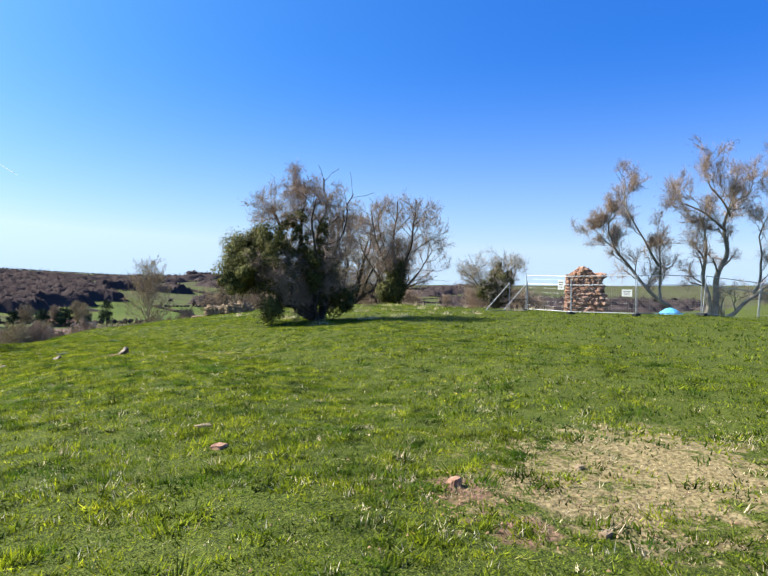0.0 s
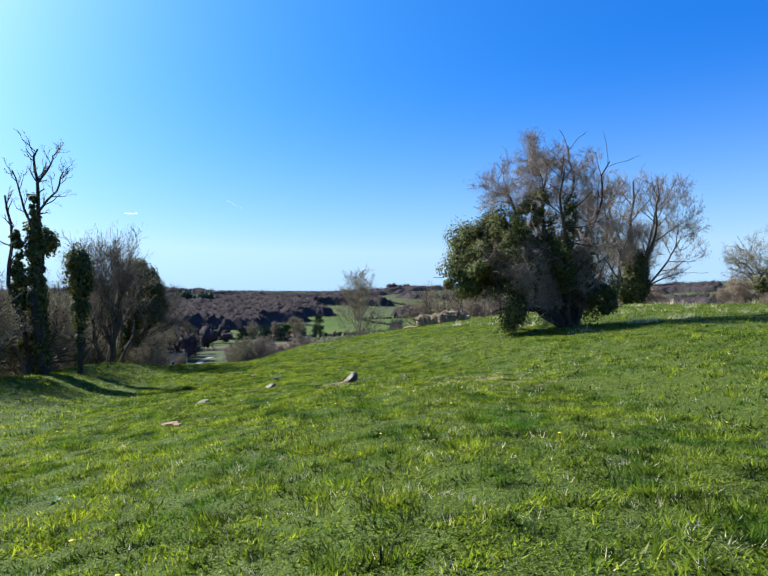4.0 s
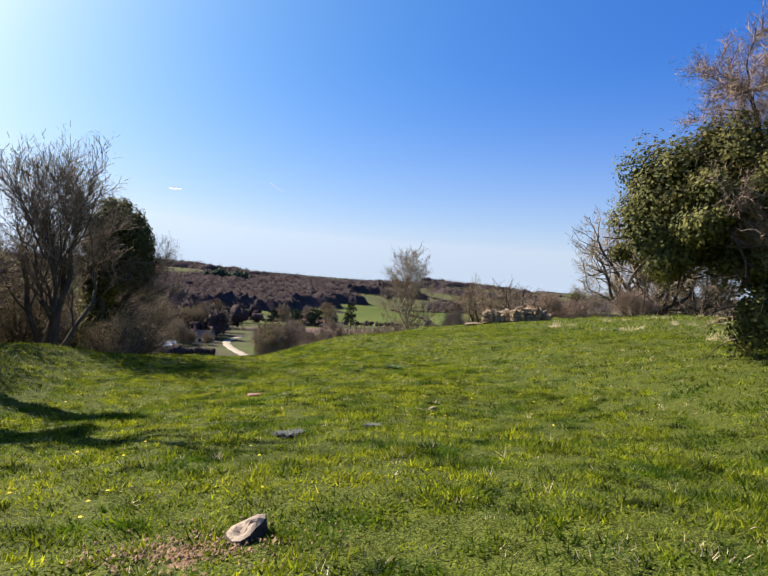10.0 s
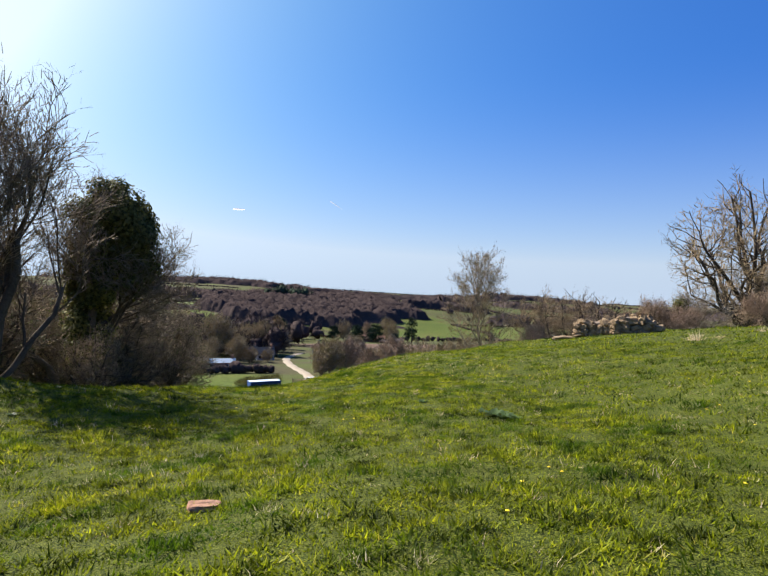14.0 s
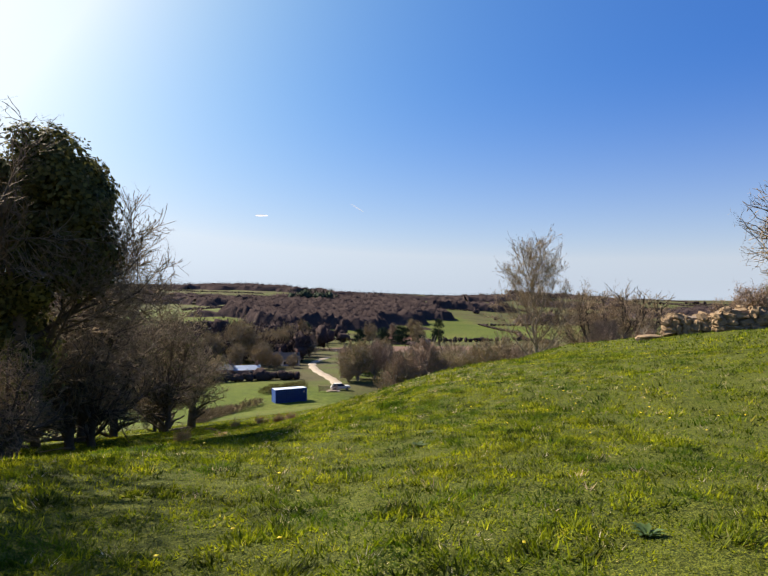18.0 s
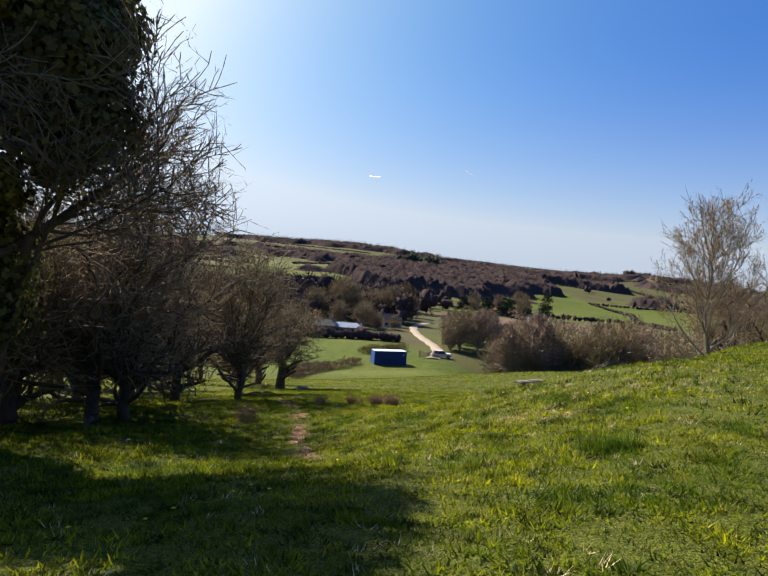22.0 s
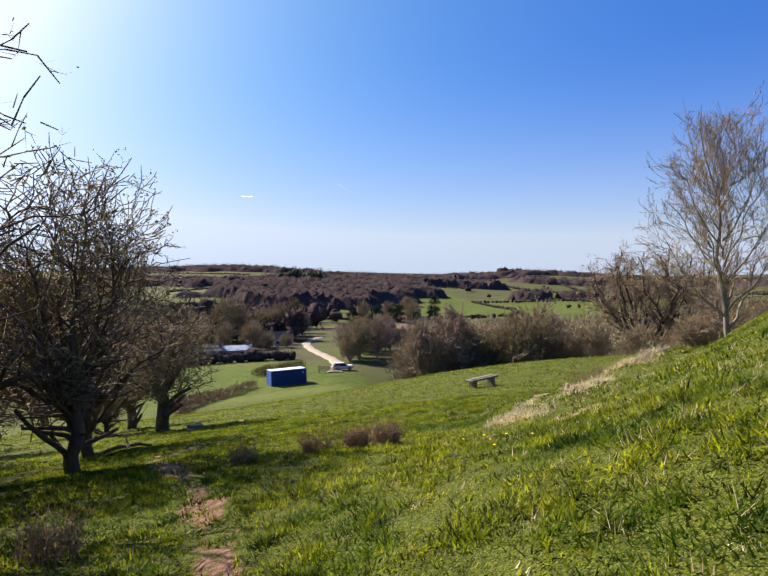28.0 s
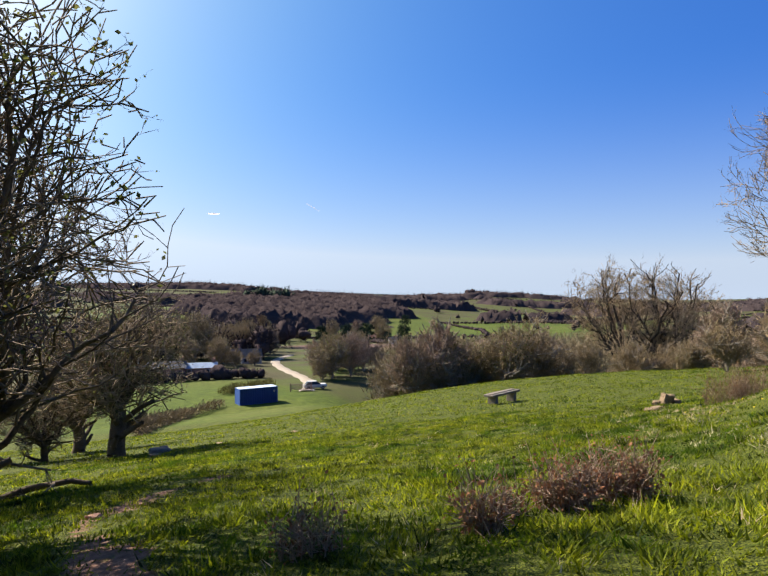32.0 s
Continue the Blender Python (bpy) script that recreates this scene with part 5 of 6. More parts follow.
# ---- site fence ----
def site_fence(pts):
    root = thing("site_fence", Matrix(), "row of galvanised steel mesh site fence panels", "fence")
    for k, ((ax, ay), (bx, by)) in enumerate(zip(pts, pts[1:])):
        za, zb = gz(ax, ay), gz(bx, by)
        length = math.hypot(bx - ax, by - ay)
        m = Matrix.LocRotScale((ax, ay, za), Euler((0, -math.atan2(zb - za, length), math.atan2(by - ay, bx - ax))), None)
        bm = bmesh.new()
        for x in (0.03, length - 0.03):
            rod(bm, (x, 0, 0.02), (x, 0, 2.05), 0.021)
        for z in (0.14, 2.02):
            rod(bm, (0.03, 0, z), (length - 0.03, 0, z), 0.018)
        panel = part("panel", bm, MAT["steel"], root, "tubular steel panel frame", m)
        part("rail", rod(bmesh.new(), (0.03, 0, 1.55), (length - 0.03, 0, 1.55), 0.018), MAT["steel"], panel)
        upright = part("wire", rod(bmesh.new(), (0, 0, 0.14), (0, 0, 2.02), 0.002, 3), MAT["steel"], panel, at=Matrix.Translation((0.1, 0, 0))).data
        u = 0.22
        while u < length - 0.05:
            link_mesh("wire", upright, panel, at=Matrix.Translation((u, 0, 0)))
            u += 0.12
        cross = part("wire", rod(bmesh.new(), (0.03, 0.004, 0), (length - 0.03, 0.004, 0), 0.002, 3), MAT["steel"], panel, at=Matrix.Translation((0, 0, 0.38))).data
        for step in range(2, 8):
            link_mesh("wire", cross, panel, at=Matrix.Translation((0, 0, 0.14 + step * 0.24)))
        for x in (0.0, length) if k == 0 else (length,):
            part("foot_block", box(bmesh.new(), x, 0, 0.07, 0.22, 0.62, 0.14, bevel=0.02), MAT["rubber"], panel, "black rubber foot block")


site_fence([(21.6, 28.3), (22.5, 25.6), (24.0, 22.6), (27.4, 21.6), (30.8, 21.0), (34.2, 20.2)])
for x, y in ((21.0, 29.0), (21.5, 28.0)):
    root = thing("fence_brace", Matrix.LocRotScale((x, y, gz(x, y)), Euler((0, 0, 2.6)), None), "slanting steel brace behind a site fence", "fence brace", "fence braces")
    part("strut", rod(bmesh.new(), (0, 0, 1.6), (1.3, 0, 0.05), 0.022), MAT["steel"], root)
    part("foot", rod(bmesh.new(), (0, 0, 0.04), (1.35, 0, 0.04), 0.022), MAT["steel"], root)
    part("upright", rod(bmesh.new(), (0, 0, 0.02), (0, 0, 1.65), 0.022), MAT["steel"], root)


def sign(x, y, z, turn, w, h, label):
    root = thing("sign_board", Matrix.LocRotScale((x, y, gz(x, y) + z), Euler((0, 0, turn)), None), label, "sign")
    part("board", box(bmesh.new(), 0, 0, 0, w, 0.006, h, bevel=0.002), MAT["white"], root)
    for k in range(3):
        part("text_bar", box(bmesh.new(), 0, -0.006, h * (0.25 - 0.25 * k), w * (0.7 - 0.12 * k), 0.004, h * 0.07), MAT["dark"], root)


sign(22.15, 26.0, 1.55, -1.1, 0.34, 0.52, "small white notice board tied to the fence")
sign(23.72, 22.95, 1.15, -1.05, 0.5, 0.34, "white notice with text bars tied to the fence")

# tarpaulin on the ground behind the fence
bm = bmesh.new()
bmesh.ops.create_grid(bm, x_segments=26, y_segments=18, size=1)
for v in bm.verts:
    r = math.hypot(v.co.x, v.co.y)
    v.co = Vector((v.co.x * 0.75, v.co.y * 0.6, max(0.0, 0.34 * (1 - r * r)) + 0.05 * noise.noise(v.co * 4) + 0.03))
me = bpy.data.meshes.new("tarpaulin")
bm.to_mesh(me)
bm.free()
me.materials.append(MAT["tarp"])
ob = new("tarpaulin", me)
ob.matrix_basis = Matrix.LocRotScale((29.6, 25.4, gz(29.6, 25.4) + 0.25), Euler((0, 0, 0.4)), None)
tagged(ob, "crumpled light blue tarpaulin lying in a heap", "tarpaulin")


# ---- container ----
def shipping_container(x, y, turn):
    z = gz(x, y) - 0.12
    root = thing("shipping_container", Matrix.LocRotScale((x, y, z), Euler((0, 0, turn)), None), "blue steel shipping container with a pale roof", "container")
    L, W, H = 6.06, 2.44, 2.59
    for sy in (0, W):
        bm = bmesh.new()
        pts, k, px = [], 0, 0.12
        while px < L - 0.12:
            pts.append((px, 0.035 if k % 4 in (1, 2) else 0.0))
            px += 0.07 if k % 2 else 0.11
            k += 1
        lo = [bm.verts.new((a, sy + (b if sy == 0 else -b), 0.15)) for a, b in pts]
        hi = [bm.verts.new((a, sy + (b if sy == 0 else -b), H - 0.12)) for a, b in pts]
        for i in range(len(pts) - 1):
            bm.faces.new((lo[i], lo[i + 1], hi[i + 1], hi[i]))
        bmesh.ops.solidify(bm, geom=bm.faces[:], thickness=0.01)
        part("side_wall", bm, MAT["blue"], root, "corrugated blue side wall")
        part("bottom_rail", box(bmesh.new(), L / 2, sy, 0.09, L - 0.3, 0.08, 0.14), MAT["blue"], root)
        part("top_rail", box(bmesh.new(), L / 2, sy, H - 0.07, L - 0.3, 0.07, 0.1), MAT["blue"], root)
        for sx in (0.08, L - 0.08):
            part("corner_post", box(bmesh.new(), sx, sy, H / 2, 0.16, 0.16, H, bevel=0.01), MAT["blue"], root)
    part("end_wall", box(bmesh.new(), 0.05, W / 2, H / 2, 0.05, W - 0.2, H - 0.2), MAT["blue"], root)
    for k in (0, 1):
        door = part("door", box(bmesh.new(), L - 0.05, W * (0.27 + 0.46 * k), H / 2, 0.06, W * 0.44, H - 0.25, bevel=0.01), MAT["blue"], root)
        for d in (-0.25, 0.25):
            part("lock_rod", rod(bmesh.new(), (L + 0.01, W * (0.27 + 0.46 * k) + d, 0.2), (L + 0.01, W * (0.27 + 0.46 * k) + d, H - 0.2), 0.02), MAT["steel"], door)
    part("roof", box(bmesh.new(), L / 2, W / 2, H - 0.03, L - 0.1, W - 0.02, 0.06, bevel=0.01), MAT["pale_roof"], root, "pale weathered roof sheet")
    part("sign_plate", box(bmesh.new(), L - 0.55, -0.012, 1.9, 0.28, 0.01, 0.28), MAT["white"], root, "small white plate")
    return root


shipping_container(-31.2, 139.6, 0.53)


# ---- the valley ----
def twig_cloud(rng, centres, sizes, per, length, width):
    """Bristly masses of thin upright slivers about centres, each mass as large as its sizes row."""
    n = len(centres) * per
    c, s = np.repeat(centres, per, axis=0), np.repeat(sizes, per, axis=0)
    d = rng.normal(0, 1, (n, 3))
    d /= np.linalg.norm(d, axis=1, keepdims=True)
    rad = rng.random((n, 1)) ** 0.4
    lump = 1 + 0.3 * np.sin(d[:, :1] * 6 + c[:, :1]) * np.sin(d[:, 1:2] * 5 + c[:, 1:2])
    p = c + d * rad * s * lump
    w = d * 0.9 + np.array([0, 0, 0.7]) + rng.normal(0, 0.5, (n, 3))
    w /= np.linalg.norm(w, axis=1, keepdims=True)
    side = np.cross(w, rng.normal(0, 1, (n, 3)))
    side /= np.linalg.norm(side, axis=1, keepdims=True)
    ln = length * s.mean(1, keepdims=True) * rng.uniform(0.5, 1.4, (n, 1))
    wd = width * s.mean(1, keepdims=True) * rng.uniform(0.5, 1.5, (n, 1))
    v = np.stack([p - side * wd, p + side * wd, p + w * ln], 1).reshape(-1, 3)
    return v, np.arange(n * 3).reshape(-1, 3)


def crown_hearts(rng, centres, sizes, fill=0.85):
    """Lumpy closed crowns, the close-set boughs in the midst of far trees."""
    bm = bmesh.new()
    bmesh.ops.create_icosphere(bm, subdivisions=2, radius=1)
    ball = np.array([v.co[:] for v in bm.verts])
    tri = np.array([[v.index for v in f.verts] for f in bm.faces])
    bm.free()
    n, m = len(centres), len(ball)
    lump = 1 + rng.normal(0, 0.24, (n, m, 1))
    wide = rng.uniform(0.75, 1.45, (n, 1, 3)) * np.array([1.0, 1.0, 0.8])
    v = centres[:, None] + ball[None] * lump * wide * sizes[:, None] * fill
    return v.reshape(-1, 3), (tri[None] + (np.arange(n) * m)[:, None, None]).reshape(-1, 3)


def woodland(name, label, seed, n, box_xy, tall, per, mat="wood_far", test=None, grain=(0.4, 0.07), heart=0.0):
    """A wood seen from far: many bare crowns in one object."""
    rng = np.random.default_rng(seed)
    x0, x1, y0, y1 = box_xy
    x, y = rng.uniform(x0, x1, n), rng.uniform(y0, y1, n)
    if test:
        keep = test(x, y) > rng.uniform(0.35, 0.9, n)
        x, y = x[keep], y[keep]
    h = tall * rng.uniform(0.7, 1.25, len(x))
    c = np.stack([x, y, land(x, y) + h * 0.52], 1)
    s = np.stack([h * 0.38, h * 0.38, h * 0.5], 1)
    v, f = twig_cloud(rng, c, s, per, *grain)
    if heart:
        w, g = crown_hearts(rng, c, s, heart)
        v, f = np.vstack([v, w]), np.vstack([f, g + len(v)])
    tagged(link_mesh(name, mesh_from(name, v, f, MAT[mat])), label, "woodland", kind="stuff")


def canopy(name, label, seed, box_xy, step, tall, mask, fringe=9000):
    """Close-grown woodland as one ragged roof of crowns over the masked land, with bare twigs standing out of it."""
    rng = np.random.default_rng(seed)
    x0, x1, y0, y1 = box_xy
    gx, gy = np.meshgrid(np.arange(x0, x1, step), np.arange(y0, y1, step), indexing="ij")
    gx, gy = gx + rng.uniform(-0.35, 0.35, gx.shape) * step, gy + rng.uniform(-0.35, 0.35, gx.shape) * step
    m = mask(gx, gy) + 0.12 * np.sin(gx * 0.09 + gy * 0.05) + 0.1 * np.sin(gy * 0.13 - gx * 0.04)
    crowns = np.abs(np.sin(gx * 0.52 + 1.5 * np.sin(gy * 0.21))) * np.abs(np.sin(gy * 0.47 + 1.5 * np.sin(gx * 0.19)))
    h = tall * (0.62 + 0.4 * crowns + rng.normal(0, 0.09, gx.shape)) * smooth(0.46, 0.6, m)
    v = np.stack([gx, gy, land(gx, gy) + h - 0.3], -1).reshape(-1, 3)
    a, b = gx.shape
    i, j = np.meshgrid(np.arange(a - 1), np.arange(b - 1), indexing="ij")
    k = (i * b + j)[(m[:-1, :-1] > 0.45) | (m[1:, 1:] > 0.45)]
    f = np.vstack([np.stack([k, k + b, k + b + 1], 1), np.stack([k, k + b + 1, k + 1], 1)])
    spots = v[rng.permutation(np.flatnonzero((h > tall * 0.4).ravel()))[:fringe]]
    w, g = twig_cloud(rng, spots, np.full((len(spots), 3), step * 0.6), 7, 0.75, 0.05)
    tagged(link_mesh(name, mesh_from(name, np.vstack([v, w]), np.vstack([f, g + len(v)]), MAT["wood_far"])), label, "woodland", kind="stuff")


def hedge(label, pts, tall, thick, seed, mat="hedge", per=160, step=None, grain=(0.4, 0.05), heart=0.0):
    rng = np.random.default_rng(seed)
    cs = []
    step = step or thick * 0.4
    for (ax, ay), (bx, by) in zip(pts, pts[1:]):
        m = max(2, int(math.hypot(bx - ax, by - ay) / step))
        t = np.linspace(0, 1, m)
        cs.append(np.stack([ax + (bx - ax) * t, ay + (by - ay) * t], 1))
    c = np.vstack(cs) + rng.normal(0, thick * 0.12, (sum(map(len, cs)), 2))
    h = tall * rng.uniform(0.8, 1.2, len(c))
    c3 = np.column_stack([c, land(c[:, 0], c[:, 1]) + h * 0.42])
    size = np.stack([np.full(len(c), thick * 0.55), np.full(len(c), thick * 0.55), h * 0.5], 1)
    v, f = twig_cloud(rng, c3, size, per, *grain)
    if heart:
        w, g = crown_hearts(rng, c3, size, heart)
        v, f = np.vstack([v, w]), np.vstack([f, g + len(v)])
    tagged(link_mesh("hedge", mesh_from("hedge", v, f, MAT[mat])), label, "hedge", kind="stuff")


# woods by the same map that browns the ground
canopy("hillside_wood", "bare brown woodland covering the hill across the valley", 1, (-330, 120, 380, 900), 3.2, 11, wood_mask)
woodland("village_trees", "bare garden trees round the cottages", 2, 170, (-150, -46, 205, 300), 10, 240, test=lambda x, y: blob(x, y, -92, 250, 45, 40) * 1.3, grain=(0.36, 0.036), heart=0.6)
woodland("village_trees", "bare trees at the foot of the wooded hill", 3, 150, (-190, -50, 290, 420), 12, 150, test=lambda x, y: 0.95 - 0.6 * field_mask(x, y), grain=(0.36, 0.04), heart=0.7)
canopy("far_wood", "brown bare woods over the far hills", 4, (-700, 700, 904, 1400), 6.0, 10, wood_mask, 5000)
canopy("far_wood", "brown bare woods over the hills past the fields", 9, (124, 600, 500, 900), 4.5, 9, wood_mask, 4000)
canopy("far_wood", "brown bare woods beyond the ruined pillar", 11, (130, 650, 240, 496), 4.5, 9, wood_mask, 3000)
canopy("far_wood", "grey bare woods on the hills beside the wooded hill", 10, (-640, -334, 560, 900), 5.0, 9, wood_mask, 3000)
woodland("riverside_scrub", "brown scrub of bare saplings on the valley floor", 5, 1200, (-12, 130, 134, 300), 5.0, 48, test=lambda x, y: 0.5 + 0.5 * blob(x, y, 50, 190, 70, 80), mat="valley_twig", grain=(0.6, 0.045))
rnd = random.Random(3)
COPSES = [(rnd.uniform(-60, 520), rnd.uniform(430, 1150), rnd.uniform(7, 26), rnd.uniform(7, 18)) for _ in range(46)]
woodland("field_trees", "small bare copses scattered over the far fields", 6, 1500, (-80, 540, 410, 1170), 6, 60, test=lambda x, y: sum(blob(x, y, *c) for c in COPSES), grain=(0.4, 0.04), heart=0.75)
woodland("skyline_copse", "copse on the skyline", 7, 40, (168, 215, 1400, 1440), 13, 70, grain=(0.42, 0.06), heart=0.9)
woodland("skyline_firs", "dark firs on the ridge of the wooded hill", 8, 40, (-150, -104, 640, 665), 15, 60, mat="fir", grain=(0.42, 0.06), heart=0.6)

hedge("low clipped field hedge beside the container", [(-27.5, 93), (-31, 103), (-34.0, 117), (-36.0, 130), (-34.0, 139)], 1.5, 1.5, 1)
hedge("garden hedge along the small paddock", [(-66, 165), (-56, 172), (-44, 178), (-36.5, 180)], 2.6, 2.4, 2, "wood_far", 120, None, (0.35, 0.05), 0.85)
hedge("dark bushy hedge behind the container", [(-37, 152), (-33, 158), (-31.5, 163)], 1.5, 2.6, 3, "ivy", 500, None, (0.35, 0.035))
rnd = random.Random(29)
for (i, j), (x, y) in PARCELS.items():
    for end in (PARCELS.get((i + 1, j)), PARCELS.get((i, j + 1))):
        if end and wood_mask((x + end[0]) / 2, (y + end[1]) / 2) < 0.5 and rnd.random() < 0.6:
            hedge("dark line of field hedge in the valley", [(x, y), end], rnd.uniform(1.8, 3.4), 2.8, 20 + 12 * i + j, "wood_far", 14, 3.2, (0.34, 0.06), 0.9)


def mid_tree(seed, h, tw, sp, label, mat="spring"):
    return bare_tree("valley_tree", seed, label, "tree", h, [], levels=4, twig=tw, bark="pale_bark", limbs=dome_limbs(seed, 10, 0.18 * h, 0.36 * h, 0.92 * h, 0.12, 0.035, 0.18), shoot=0.24 * h, spread=0.55, kids=1, shrink=0.68, wiggle=0.16, steps=4, up=0.07,
                     crown=(0, 0, h * 0.54, h * 0.42, h * 0.42, h * 0.48), cap=1500, fuzz=800, fuzz_len=0.09 * h, fine=0.028, sprigs=sp, sprig_mat=mat, sprig_size=0.09, group="valley trees")


rnd = random.Random(7)
VALLEY = [mid_tree(81, 8.0, "valley_twig", 0, "bare valley tree of grey-brown twigs"), mid_tree(82, 7.0, "red_twig", 0, "bare valley tree with reddish twigs"),
          mid_tree(83, 6.5, "valley_twig", 1100, "valley tree just showing yellow-green leaf"), mid_tree(84, 9.0, "valley_twig", 500, "tall slim valley tree with few leaves")]
spots = []
for k in range(46):
    x = rnd.uniform(-9, 42)
    spots.append((x, rnd.uniform(111, 128), rnd.uniform(0.8, 1.2) * (0.6 if x > 13 else 1.0)))
for k in range(14):
    spots.append((rnd.uniform(20, 46), rnd.uniform(82, 108), rnd.uniform(0.55, 0.85)))
for k in range(9):
    spots.append((rnd.uniform(10, 24), rnd.uniform(76, 92), rnd.uniform(0.35, 0.55)))
for k in range(26):
    spots.append((rnd.uniform(-100, -52), rnd.uniform(222, 285), rnd.uniform(1.0, 1.5)))
for k in range(10):
    spots.append((rnd.uniform(-24, -10), rnd.uniform(168, 200), rnd.uniform(0.7, 1.1)))
spots += [(-51, 217, 0.55), (-46.5, 216, 0.45), (-53.5, 215, 0.6), (-57, 219, 0.8), (-50, 212, 0.7), (-54, 210, 0.9), (-45, 213, 0.6), (-60, 205, 0.9), (-20.5, 176, 1.5), (-17, 182, 1.3), (-66, 228, 1.7), (-78, 235, 1.6), (-50, 262, 1.3), (-27, 200, 1.0)]
for k, (x, y, s) in enumerate(spots):
    if k < 4:
        stand(VALLEY[k], x, y, rnd.uniform(0, 6), s)
    else:
        again(VALLEY[rnd.choice((0, 0, 1, 1, 2, 3))], x, y, rnd.uniform(0, 6), s)


def evergreen(x, y, h, w, seed, label, mat="fir"):
    """A dense dark tree: a short trunk and a bristly crown of many slivers."""
    rng = np.random.default_rng(seed)
    root = thing("evergreen_tree", Matrix.Translation((x, y, gz(x, y) - 0.1)), label, "tree", "valley evergreens")
    part("trunk", rod(bmesh.new(), (0, 0, 0), (0, 0, h * 0.7), w * 0.05, 8, w * 0.02), MAT["bark"], root)
    zs = rng.uniform(0.12, 0.95, 26)
    r = w * 0.5 * (1 - zs ** 1.6) + 0.1 * w
    a = rng.uniform(0, 6.3, 26)
    c = np.stack([np.cos(a) * r * 0.6, np.sin(a) * r * 0.6, zs * h], 1)
    v, f = twig_cloud(rng, c, np.repeat(np.array([[w * 0.2, w * 0.2, h * 0.09]]), 26, 0), 90, 0.5, 0.1)
    link_mesh("crown", mesh_from("crown", v, f, MAT[mat]), root)
    return root


evergreen(0.5, 388, 15, 9, 1, "dark rounded cypress tree in the valley")
evergreen(-21, 392, 11, 12, 2, "broad dark yew tree in the valley")
evergreen(-33, 398, 10, 11, 3, "dark evergreen tree beside a ploughed strip")
evergreen(-47, 396, 9, 9, 4, "small dark evergreen in the valley")
evergreen(-66, 330, 13, 11, 5, "dark evergreen behind the cottages")
evergreen(-57, 283, 14, 9, 6, "pale green conifer beside the lane", "hedge")
evergreen(-4.2, 117, 5, 7, 8, "dark ivy-grown clump at the field edge", "ivy")
evergreen(-9, 372, 6, 7, 7, "dark round bush beside a hut")
for k, (x, y) in enumerate([(-42, 405), (-27, 408), (-12, 400), (-15, 412)]):
    again(VALLEY[k % 4], x, y, k, 1.7)


# ---- buildings, gate and cars ----
def cottage(name, label, x, y, turn, L, W, H, roof_h, wall="render_wall", roof="slate", windows=3):
    root = thing(name, Matrix.LocRotScale((x, y, gz(x, y) - 0.15), Euler((0, 0, turn)), None), label, "house")
    bm = bmesh.new()
    a = [bm.verts.new(p) for p in ((-L / 2, -W / 2, 0), (L / 2, -W / 2, 0), (L / 2, W / 2, 0), (-L / 2, W / 2, 0))]
    b = [bm.verts.new(p) for p in ((-L / 2, -W / 2, H), (L / 2, -W / 2, H), (L / 2, W / 2, H), (-L / 2, W / 2, H))]
    g = [bm.verts.new((-L / 2, 0, H + roof_h)), bm.verts.new((L / 2, 0, H + roof_h))]
    for k in (0, 2):
        bm.faces.new((a[k], a[k + 1], b[k + 1], b[k]))
    bm.faces.new((a[1], a[2], b[2], g[1], b[1]))
    bm.faces.new((a[3], a[0], b[0], g[0], b[3]))
    part("wall", bm, MAT[wall], root)
    for side in (-1, 1):
        bm = bmesh.new()
        ov = 0.35
        e, r0 = (side * (W / 2 + ov), H - ov * roof_h / (W / 2)), (0, H + roof_h)
        q = [bm.verts.new(p) for p in ((-L / 2 - ov, e[0], e[1] + 0.02), (L / 2 + ov, e[0], e[1] + 0.02), (L / 2 + ov, 0, r0[1] + 0.05), (-L / 2 - ov, 0, r0[1] + 0.05))]
        bm.faces.new(q if side < 0 else q[::-1])
        bmesh.ops.solidify(bm, geom=bm.faces[:], thickness=0.12)
        part("roof", bm, MAT[roof], root)
    part("chimney", box(bmesh.new(), L / 2 - 0.6, 0, H + roof_h + 0.3, 0.6, 0.5, 1.4, bevel=0.03), MAT["red_stone"], root)
    for k in range(windows):
        u = -L / 2 + (k + 0.5) * L / windows
        for z in ((H * 0.32, H * 0.75) if H > 4 else (H * 0.5,)):
            w = part("window", box(bmesh.new(), u, -W / 2 - 0.01, z, 1.0, 0.06, 1.1), MAT["white"], root)
            part("pane", box(bmesh.new(), u, -W / 2 - 0.045, z, 0.84, 0.02, 0.94), MAT["dark"], w)
    return root


cottage("cottage", "white rendered cottage with a slate roof among trees", -48.5, 224, 0.35, 5.6, 4.4, 2.4, 1.9)
cottage("cottage", "small white cottage wing with a slate roof", -54, 228, 1.2, 5, 4.4, 2.4, 1.9, windows=2)
cottage("shed", "long low dark shed beside the hedge", -61, 187, 0.3, 11, 5, 2.2, 1.2, "tile_roof", "slate", 2)
cottage("shed", "low pale-roofed shed by the garden hedge", -53, 190, 0.25, 8, 4, 2.0, 0.9, "tile_roof", "pale_roof", 2)
cottage("hut", "small pale hut at the end of a ploughed strip", -6.5, 356, 0.2, 4, 3, 2.4, 1.2, windows=1)
cottage("barn", "long low pale-roofed barn behind evergreens", -27, 402, 0.05, 22, 7, 2.6, 1.8, "tile_roof", "tile_roof", 4)
cottage("farmhouse", "far white farmhouse on the hillside", -118, 430, 0.3, 12, 7, 5, 3, windows=4)
cottage("farmhouse", "far pale farmhouse among the trees", -150, 440, 0.5, 12, 7, 5, 3, roof="tile_roof", windows=4)


